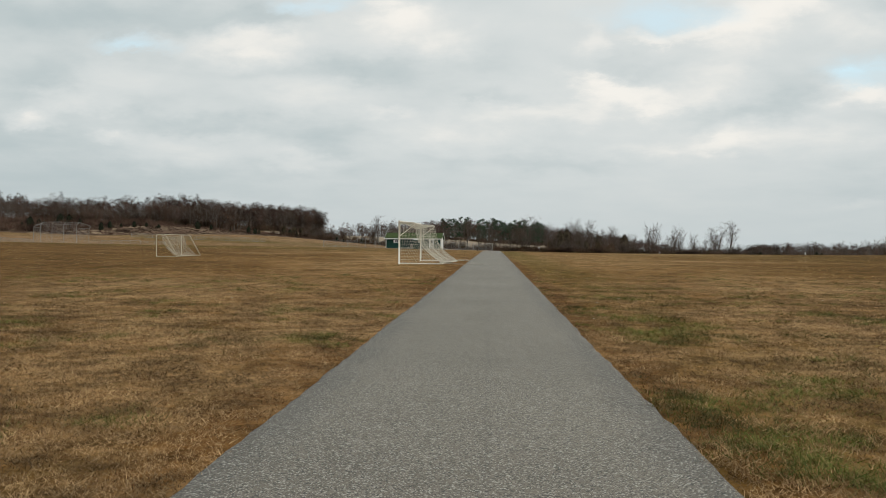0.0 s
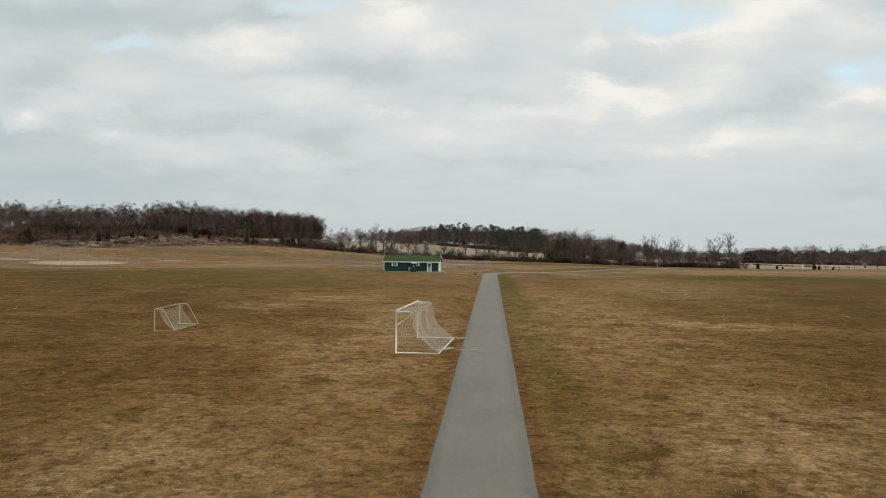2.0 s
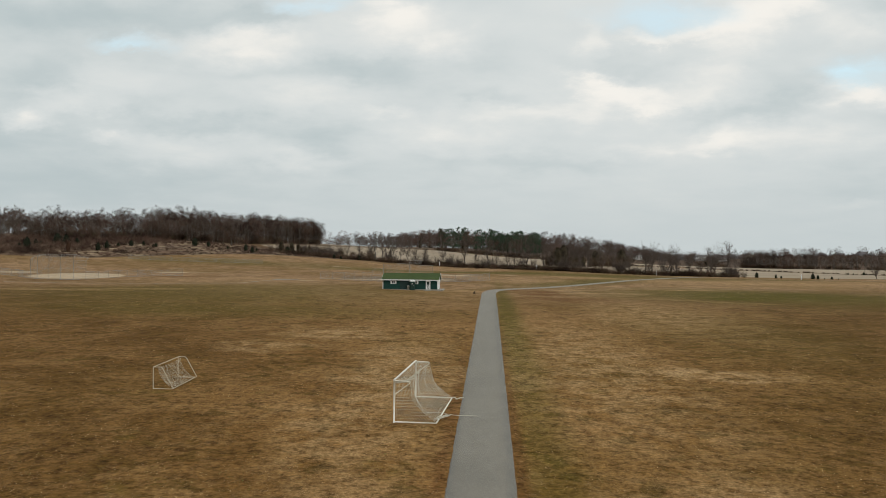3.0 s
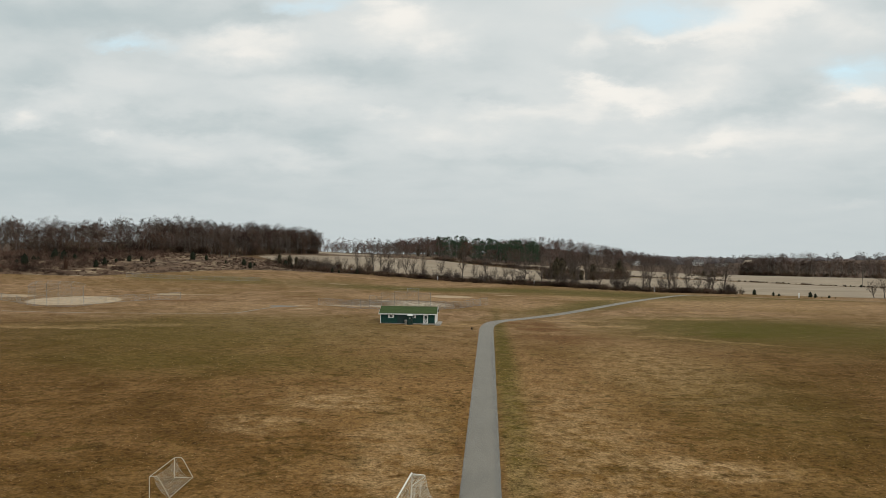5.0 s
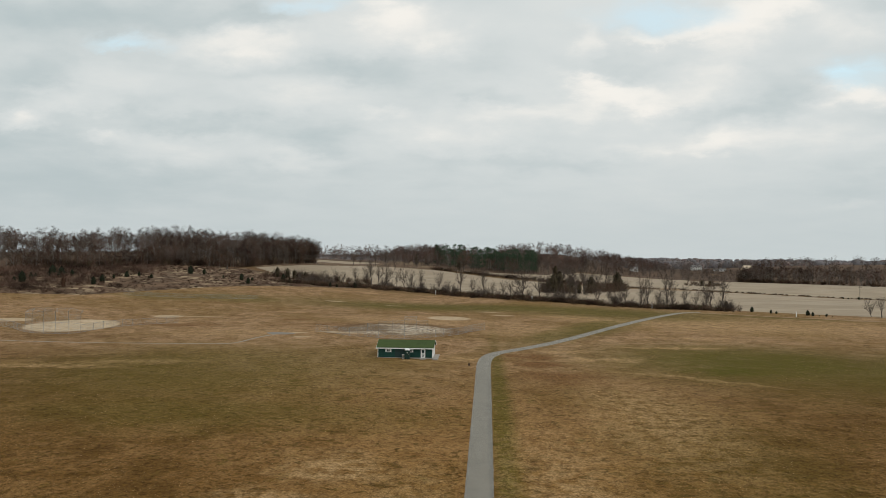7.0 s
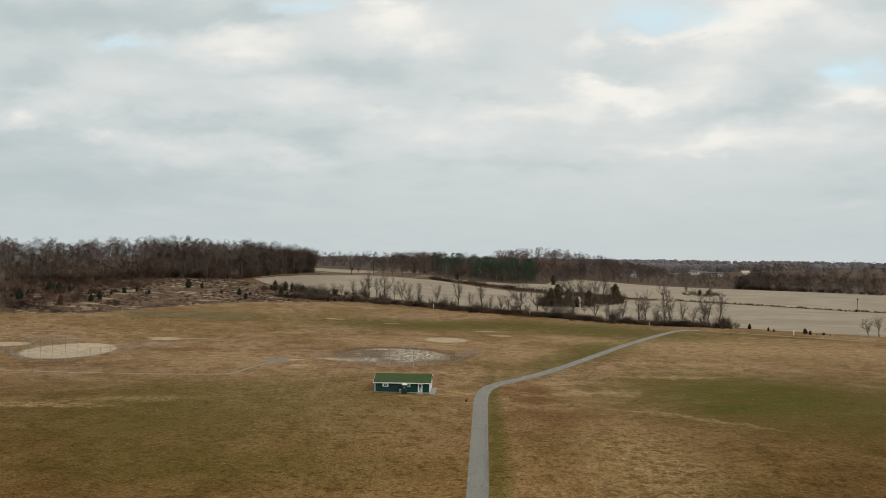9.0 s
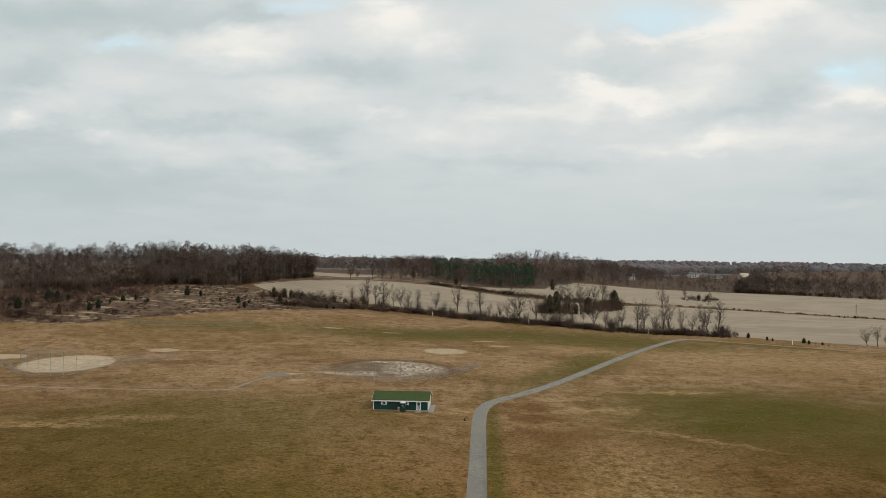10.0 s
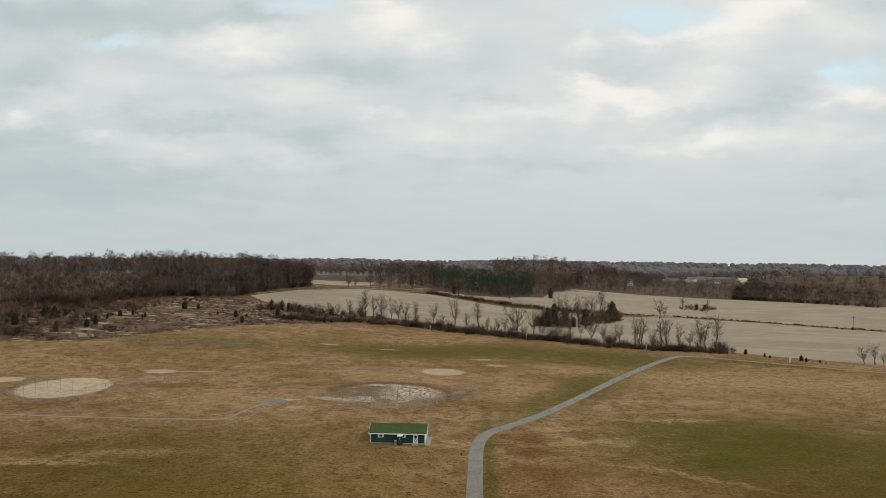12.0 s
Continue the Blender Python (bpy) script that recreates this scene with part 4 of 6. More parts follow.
def wood_template(seed, H, leafy=0, wide=0.27, tall=0.34, slot=1):
    """A woodland tree: tall bare trunk and a crown of rounded lobes, each a spray of fine twigs on a limb."""
    rng = np.random.default_rng(seed)
    k = 5
    hs = np.linspace(0, 1, k)
    ax = np.cumsum(rng.normal(0, 0.04 * H / k, (k, 2)), axis=0)
    ax[0] = 0
    T = np.column_stack([ax, hs * H * 0.80])
    tr = 0.011 * H * (1 - hs * 0.8)
    trunk = prisms(T[:-1], T[1:], tr[:-1], tr[1:], 3)
    n, m = 13, 34
    d = rng.normal(size=(n, 3))
    d /= np.linalg.norm(d, axis=1, keepdims=True)
    C = d * rng.uniform(0.40, 0.84, (n, 1)) * [wide * H, wide * H, tall * H] + [ax[-1, 0] * 0.6, ax[-1, 1] * 0.6, (1 - tall) * H * 0.98]
    h0 = np.clip((C[:, 2] / H - 0.24) * 0.8, 0.12, 0.78)
    B = np.column_stack([np.interp(h0 / 0.80, hs, T[:, i]) for i in range(3)])
    limbs = blades(B, C, 0.012 * H)
    q = np.repeat(np.arange(n), m)
    e = rng.normal(size=(n * m, 3)) + d[q] * 0.55 + [0, 0, 0.45]
    e /= np.linalg.norm(e, axis=1, keepdims=True)
    rad = H * rng.uniform(0.075, 0.130, n)[q] * rng.uniform(0.15, 1.0, n * m) ** 0.6
    c0 = C[q] + e * rad[:, None]
    tw = blades(c0, c0 + (e + rng.normal(0, 0.35, (n * m, 3))) * rng.uniform(0.4, 1.0, (n * m, 1)), rng.uniform(0.11, 0.28, n * m))
    items, slots = [trunk, limbs, tw], [np.zeros(len(trunk[1])), np.zeros(len(limbs[1])), np.full(len(tw[1]), slot)]
    if leafy:
        j = rng.integers(n * m, size=leafy)
        lf = flakes(c0[j] + rng.normal(0, 0.25, (leafy, 3)), rng.uniform(0.35, 0.7, leafy), rng)
        items.append(lf)
        slots.append(np.full(len(lf[1]), 2))
    v, f = join(*items)
    return v, f, np.concatenate(slots)


def shrub_template(seed, n, H, R, w, slot=0):
    rng = np.random.default_rng(seed)
    a = rng.uniform(0, 2 * np.pi, n)
    r = np.sqrt(rng.random(n))
    p0 = np.column_stack([np.cos(a) * r * R * 0.45, np.sin(a) * r * R * 0.45, rng.random(n) * H * 0.45])
    p1 = p0 + np.column_stack([np.cos(a) * r * R * 0.8, np.sin(a) * r * R * 0.8, H * rng.uniform(0.25, 0.6, n)]) + rng.normal(0, 0.16 * H, (n, 3))
    v, f = blades(p0, p1, w)
    return v, f, np.full(len(f), slot)


def build_woods():
    rng = np.random.default_rng(11)
    bare = [wood_template(20 + i, 18, 0, (0.33, 0.37, 0.30, 0.34, 0.39, 0.35)[i], (0.43, 0.40, 0.45, 0.42, 0.38, 0.41)[i], (1, 3, 1, 4, 1, 3)[i]) for i in range(6)]
    leafy = [wood_template(30 + i, 17.0, 150, 0.34, 0.42) for i in range(2)]
    mats = [M_WOODBARK, M_WOODTWIG, M_RUST, M_GREYTWIG, M_REDTWIG]
    edge = inside(WOOD_NEAR, WOOD_FAR, 460, rng, 5.0)
    deep = inside(WOOD_NEAR, WOOD_FAR, 820, rng, 1.0)
    X, Y = np.concatenate([edge[0], deep[0]]), np.concatenate([edge[1], deep[1]])
    S = rng.uniform(0.72, 1.22, len(X)) * (1 + 0.12 * np.sin(X / 23) * np.cos(Y / 31))
    S *= 0.50 + 0.52 * np.clip((np.hypot(X, Y) - 455) / 150, 0, 1)
    tagged(part("hillside_wood", scatter(bare + leafy, X, Y, S, rng, "hillside_wood", [M_WOODBARK, M_WOODTWIG, M_RUST, M_TWIG, M_REDTWIG])), "leafless brown deciduous wood on the hillside", "woods", kind="stuff")
    # wood behind the fields
    A = inside(MID_NEAR, MID_FAR, 680, rng, 1.6)
    B = inside([(40, 900), (100, 985), (170, 1030), (240, 1080)], [(0, 1180), (100, 1200), (190, 1200), (280, 1180)], 270, rng)
    C = inside([(-104, 700), (-72, 668), (-46, 646)], [(-104, 850), (-66, 770), (-46, 690)], 70, rng)
    D = inside([(-50, 640), (-28, 622), (-5, 604), (24, 612)], [(-50, 655), (-28, 640), (-5, 622), (24, 628)], 18, rng)
    X, Y = np.concatenate([A[0], B[0], C[0], D[0]]), np.concatenate([A[1], B[1], C[1], D[1]])
    S = rng.uniform(0.7, 1.15, len(X))
    S[-88:] *= 0.7
    # lighter, redder twig colours than the hillside's carry the haze of distance
    tagged(part("mixed_wood", scatter(bare + leafy, X, Y, S, rng, "mixed_wood", [M_WOODBARK, M_REDTWIG, M_RUST, M_GREYTWIG, M_REDTWIG])), "leafless purplish-brown wood behind the stubble field", "woods", kind="stuff")
    pines = [pine_template(60 + i, 20) for i in range(3)]
    X, Y = inside([(-46, 700), (-28, 645), (-5, 624), (22, 628), (46, 652)], [(-48, 760), (-24, 720), (0, 690), (24, 690), (44, 700)], 105, rng, 1.0)
    tagged(part("pine_stand", scatter(pines, X, Y, rng.uniform(0.66, 1.0, len(X)), rng, "pine_stand", [M_BARK, M_PINE])), "stand of dark green pines among bare trees", "woods", kind="stuff")
    X, Y = inside(EAST_NEAR, EAST_FAR, 500, rng, 2.3)
    tagged(part("eastern_wood", scatter(bare + leafy[:1], X, Y, rng.uniform(0.75, 1.05, len(X)), rng, "eastern_wood", mats)), "far leafless wood beyond the stubble field", "woods", kind="stuff")
    # scattered trees round the far houses and along the field's far side
    A = inside([(99, 918), (221, 885), (290, 850)], [(230, 1140), (330, 1160), (400, 1120)], 190, rng)
    B = inside([(100, 905), (221, 873), (285, 845)], [(104, 925), (225, 893), (290, 860)], 70, rng)
    C = inside([(210, 1230), (420, 1260), (480, 1300)], [(260, 1500), (460, 1500), (620, 1500)], 130, rng)
    X, Y = np.concatenate([A[0], B[0], C[0]]), np.concatenate([A[1], B[1], C[1]])
    S = np.concatenate([rng.uniform(0.4, 0.85, 190), rng.uniform(0.25, 0.5, 70), rng.uniform(0.6, 1.0, 130)])
    # grey and red twigs replace the dark ones, haze again put into colour
    tagged(part("scattered_trees", scatter(bare + leafy, X, Y, S, rng, "scattered_trees", [M_WOODBARK, M_GREYTWIG, M_RUST, M_GREYTWIG, M_REDTWIG])), "scattered bare trees round the far houses", "trees", kind="stuff")
    # far country, its haze held in the pale grey tree colours
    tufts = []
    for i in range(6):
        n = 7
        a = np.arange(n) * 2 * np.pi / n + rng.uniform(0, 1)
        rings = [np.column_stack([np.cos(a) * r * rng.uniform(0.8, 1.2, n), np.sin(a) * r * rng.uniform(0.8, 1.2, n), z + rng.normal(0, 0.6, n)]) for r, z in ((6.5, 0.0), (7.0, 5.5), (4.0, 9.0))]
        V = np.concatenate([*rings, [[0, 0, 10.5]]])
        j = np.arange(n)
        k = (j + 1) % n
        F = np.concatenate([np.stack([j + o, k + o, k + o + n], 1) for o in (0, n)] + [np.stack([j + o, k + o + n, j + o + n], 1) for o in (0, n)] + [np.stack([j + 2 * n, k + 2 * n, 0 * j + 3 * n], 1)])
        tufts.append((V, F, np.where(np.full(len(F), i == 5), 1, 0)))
    d = 1300 + 2900 * rng.random(4200) ** 0.8
    a = rng.uniform(-0.66, 0.60, 4200)
    X, Y = np.sin(a) * d, np.cos(a) * d
    keep = ((np.sin(X / 190) + np.cos(Y / 160 + X / 300) > -0.75) | (Y > 2600)) & ((Y > 1520) | (np.abs(X) > 700))
    tagged(part("distant_woods", scatter(tufts, X[keep], Y[keep], rng.uniform(0.9, 1.7, int(keep.sum())), rng, "distant_woods", [M_HAZETWIG, M_HAZERUST]), smooth=True), "distant haze-coloured wooded ridges to the horizon", "woods", kind="stuff")
    # bushy edge of the woods
    shr = [shrub_template(70 + i, 80, 4.6, 2.6, 0.15) for i in range(4)]
    A, B = inside(WOOD_NEAR, WOOD_FAR, 560, rng, 5.0), inside(EAST_NEAR, EAST_FAR, 260, rng, 9.0)
    X, Y = np.concatenate([A[0], B[0]]), np.concatenate([A[1], B[1]])
    tagged(part("woodland_edge_brush", scatter(shr, X, Y, rng.uniform(0.6, 1.5, len(X)), rng, "woodland_edge_brush", [M_BRUSH])), "dark bare brush along the edges of the woods", "brush", kind="stuff")


build_woods()


def build_meadow():
    rng = np.random.default_rng(21)
    shr = [shrub_template(80 + i, 46, 1.7, 1.5, 0.10) for i in range(5)]
    X, Y = inside(MEADOW_NEAR, MEADOW_FAR, 3400, rng, 1.0)
    keep = noise_mask(X, Y, 0.02, 0.42) | (rng.random(len(X)) < 0.25)
    X, Y = X[keep], Y[keep]
    west = np.clip((-X - 90) / 100, 0.6, 1.3)
    tagged(part("meadow_brush", scatter(shr, X, Y, rng.uniform(0.5, 1.25, len(X)) * west, rng, "meadow_brush", [M_SHRUB])), "grey-brown bare brush in the dry meadow", "brush", kind="stuff")
    tall = [shrub_template(90 + i, 110, 4.2, 2.4, 0.09) for i in range(3)]
    X, Y = inside([(-300, 290), (-230, 297), (-185, 306), (-170, 390)], [(-300, 368), (-248, 378), (-216, 396), (-190, 455)], 330, rng)
    tagged(part("tall_brush", scatter(tall, X, Y, rng.uniform(0.5, 1.15, len(X)), rng, "tall_brush", [M_SHRUB])), "tall grey bare saplings and brush below the wood", "brush", kind="stuff")


def noise_mask(X, Y, scale, level):
    return np.array([noise.noise((x * scale, y * scale, 3.7)) * 0.5 + 0.5 > level for x, y in zip(X, Y)])


build_meadow()

# the hedgerow between lawn and stubble
HEDGE = [(-104, 400), (-84, 412), (-70, 424), (-46, 428), (-27, 421), (-14, 408), (3, 397), (16, 388), (33, 382), (45, 374), (62, 362), (78, 357), (92, 357), (103, 354), (113, 348)]


def build_hedge():
    rng = np.random.default_rng(31)
    shr = [shrub_template(100 + i, 110, 2.6, 2.1, 0.10) for i in range(5)]
    P = along(HEDGE, rng.random(640)) + rng.normal(0, 2.4, (640, 2))
    tagged(part("hedge_brush", scatter(shr, P[:, 0], P[:, 1], 0.25 + 1.15 * rng.random(640) ** 1.6, rng, "hedge_brush", [M_BRUSH], squash=(0.9, 1.5))), "tangled red-brown hedgerow brush", "brush", kind="stuff")
    sap = [shrub_template(120 + i, 120, 6.0, 2.2, 0.085) for i in range(4)]
    P = along(HEDGE, rng.random(130)) + rng.normal(0, 1.8, (130, 2)) + [0, 3.5]
    tagged(part("hedge_saplings", scatter(sap, P[:, 0], P[:, 1], rng.uniform(0.4, 1.3, 130) ** 1.3, rng, "hedge_saplings", [M_TWIG])), "thin bare saplings growing up through the hedgerow", "saplings", kind="stuff")
    P = along([(-126, 440), (-112, 450), (-96, 438), (-80, 444), (-66, 450)], rng.random(85)) + rng.normal(0, 2.2, (85, 2))
    tagged(part("hedge_thicket", scatter(sap, P[:, 0], P[:, 1], rng.uniform(0.4, 1.25, 85), rng, "hedge_thicket", [M_BRUSH])), "dark bare thicket at the corner of the stubble field", "brush", kind="stuff")
    # island of scrub in the stubble, and the strip between the two fields
    X, Y = inside([(31, 430), (50, 428), (64, 440), (88, 486)], [(35, 450), (53, 456), (75, 496), (92, 508)], 80, rng)
    tall = [shrub_template(110 + i, 150, 4.5, 3.0, 0.10) for i in range(3)]
    tagged(part("scrub_island", scatter(tall, X, Y, 0.25 + 1.7 * rng.random(80) ** 2, rng, "scrub_island", [M_BRUSH])), "island of dark scrub in the stubble field", "brush", kind="stuff")
    strip = [(-40, 606), (-9, 578), (25, 545), (60, 528), (100, 542), (140, 543), (189, 524), (250, 483), (400, 383)]
    P = along(strip, rng.random(420) ** 1.1) + rng.normal(0, 1.4, (420, 2))
    S = np.where(P[:, 0] < 95, rng.uniform(0.7, 1.5, 420), rng.uniform(0.25, 0.6, 420))
    tagged(part("field_strip_brush", scatter(shr, P[:, 0], P[:, 1], S, rng, "field_strip_brush", [M_BRUSH])), "low brown weeds on the strip between the fields", "brush", kind="stuff")
    X, Y = inside([(158, 600), (172, 596), (190, 612)], [(158, 622), (176, 628), (192, 636)], 16, rng)
    tagged(part("field_clump_brush", scatter(tall, X, Y, rng.uniform(0.3, 1.3, 16), rng, "field_clump_brush", [M_BRUSH])), "clump of bare brush in the stubble field", "brush", kind="stuff")


build_hedge()


def tree_thing(name, trunk, crown, label, category, crown_mat, crown_name="crown"):
    ob = thing(name, label, category)
    part("trunk", np_mesh("trunk", *trunk, M_BARK), ob, smooth=True)
    part(crown_name, np_mesh(crown_name, *crown, crown_mat), ob)
    return ob


def stand(ob, x, y, s, turn, wide=1.0, sink=0.12):
    return pose(x, y, at(x, y) - sink, 0, 0, turn) @ Matrix.Diagonal((s * wide, s * wide, s, 1))


def place(protos, spots, rng, group, label=None):
    """Puts each prototype down once and copies it for the rest; a spot is x, y, height."""
    used = [False] * len(protos)
    for i, (x, y, h) in enumerate(spots):
        k = i % len(protos)
        ob, H = protos[k]
        m = stand(ob, x, y, h / H, rng.uniform(0, 360), rng.uniform(0.85, 1.15))
        if used[k]:
            c = copy_thing(ob, m)
        else:
            ob.matrix_basis, used[k], c = m, True, ob
        tagged(c, group=group)


def build_hedge_trees():
    rng = random.Random(7)
    protos = []
    for i in range(6):
        trunk, crown, _ = forked_tree_parts(200 + i, 14, (4, 3, 5, 3, 4, 5)[i], (0.30, 0.22, 0.34, 0.18, 0.26, 0.30)[i], (0.20, 0.30, 0.14, 0.24, 0.22, 0.16)[i])
        protos.append((tree_thing("bare_tree", trunk, crown, "leafless grey-brown tree standing in the hedgerow", "tree", M_TWIG), 14))
    spots = [(91, 376, 12), (97, 374, 10.5), (108, 369, 15), (110, 360, 16.5), (78, 371, 14), (69, 376, 10.3), (61, 377, 9.7), (51, 386, 10), (21, 394, 16.8), (0, 411, 13.7), (-13, 421, 15.6), (-26, 440, 15), (-42, 440, 13), (-51, 448, 12), (-58, 450, 13.8), (-66, 447, 14.2), (-62, 452, 12.5), (-81, 440, 10), (-90, 434, 8.5), (-97, 428, 8.5)]
    spots += [(156, 317, 7), (158.5, 314, 7.4), (160, 310, 5.5), (39, 456, 12.5), (48, 434, 14), (56, 433, 13.4), (78, 530, 12.5), (84, 536, 14.5), (122, 524, 12.5), (126, 530, 11), (160, 612, 12), (186, 634, 10)]
    spots += [(33, 388, 8), (14, 398, 8), (-6, 414, 9), (-20, 428, 9), (-35, 436, 8), (86, 366, 7), (40, 384, 7), (-74, 438, 9.5), (-86, 440, 8), (-104, 430, 9), (72, 520, 12), (90, 540, 12), (64, 500, 9), (-92, 645, 10), (-84, 646, 12), (-75, 640, 9)]
    spots += [(-66, 630, 10), (-55, 622, 8), (-106, 648, 8), (45, 452, 13), (53, 444, 12), (36, 446, 11), (60, 462, 12), (66, 478, 10), (42, 432, 9), (57, 440, 15), (49, 441, 16), (72, 488, 12), (80, 498, 13), (38, 452, 13), (-70, 452, 11), (-37, 446, 10), (5, 404, 8), (66, 372, 8), (83, 369, 10), (-94, 440, 9), (-46, 446, 12), (74, 366, 11), (88, 372, 13), (100, 368, 11), (104, 364, 12), (94, 366, 9), (56, 380, 12), (46, 384, 11), (28, 392, 13), (10, 402, 12)]
    place(protos, [(x, y, h * (1.02 if h > 9.5 else 1.0)) for x, y, h in spots], rng, "hedgerow trees")
    # dark vine-hung trees and evergreens of the hedgerow and the island
    protos = []
    for i in range(2):
        trunk, crown = evergreen_parts(300 + i, 10, (3.0, 2.0)[i], 760, 0.70, 0.02, 0.62)
        protos.append((tree_thing("evergreen_tree", trunk, crown, "dark rounded evergreen tree among bare scrub", "tree", M_IVY, "foliage"), 10))
    place(protos, [(86, 500, 12), (50, 446, 10), (88, 504, 7), (36, 436, 6), (39, 432, 9), (34, 440, 5), (44, 448, 10), (54, 438, 6), (62, 448, 8), (70, 476, 5), (64, 462, 7), (-120, 440, 6.5), (-115, 444, 5), (-110, 440, 5.5), (-104, 442, 4), (172, 616, 5), (180, 620, 4), (-62, 700, 10), (-52, 690, 9), (112, 361, 4), (-20, 612, 6), (60, 650, 9)], rng, "evergreen trees")
    protos = []
    for i in range(3):
        trunk, crown = evergreen_parts(320 + i, 2.5, (0.85, 0.72, 0.95)[i], 420, 0.26, 0.0, 0.85)
        protos.append((tree_thing("cedar", trunk, crown, "small dark green cedar standing in dry grass", "shrub", M_CEDAR, "foliage"), 2.5))
    east = [(119, 347, 2.5), (124, 338, 1.8), (125.5, 336, 1.3), (135, 327, 2.4), (135.6, 323.5, 2.6), (138, 323, 1.1), (140, 321, 1.3), (141, 317.5, 1.0), (226, 489, 2.6), (231, 486, 2.0), (224, 491, 1.8)]
    west = [(x, y, h * 1.75) for x, y, h in [(-210, 332, 2.6), (-205, 330, 3), (-204, 335, 3.2), (-209, 347, 2.5), (-205, 354, 3.2), (-200, 353, 4.2), (-197, 357, 3.8), (-175, 335, 2.2), (-174, 341, 3.3), (-177, 358, 2.3), (-174, 365, 1.8), (-171, 372, 2.1), (-163, 368, 2.4), (-159, 408, 2.6), (-153, 412, 2.6), (-136, 394, 2.2), (-125, 390, 2.2), (-116, 372, 2.7), (-120, 392, 2.2), (-109, 412, 2.3), (-102, 398, 2.5)]]
    mid = [(-101, 402, 2.6), (-95, 412, 2.6), (-82, 406, 2.9), (-79, 409, 2.9), (-71, 419, 2.4), (-163, 365, 1.8), (-180, 356, 1.7), (-199, 349, 2.2)]
    place(protos, east + west + [(x, y, h * 1.3) for x, y, h in mid], rng, "young cedars")
    trunk, crown = evergreen_parts(340, 5.5, 1.1, 320, 0.42, 0.02, 0.85)
    place([(tree_thing("rusty_cedar", trunk, crown, "small conical cedar with dead rust-brown foliage", "shrub", M_RUST, "foliage"), 5.5)], [(-181, 321, 5.5)], rng, "")
    # rounded trees that keep their rusty leaves at the pine wood's edge
    protos = []
    trunk, crown, tips = tree_parts(350, 11, 0.36, 14, 5, 5, fork=0.15, twig_w=0.09, up=0.8)
    g = np.random.default_rng(351)
    leaf = flakes(tips[g.integers(len(tips), size=420)] + g.normal(0, 0.4, (420, 3)), g.uniform(0.3, 0.6, 420), g)
    ob = tree_thing("rusty_leaved_tree", trunk, crown, "rounded tree still holding rusty brown leaves", "tree", M_TWIG)
    part("leaves", np_mesh("leaves", *leaf, M_RUST), ob)
    place([(ob, 11)], [(24, 606, 15), (-16, 598, 14), (-110, 640, 10), (-160, 470, 10)], rng, "rusty-leaved trees")


build_hedge_trees()


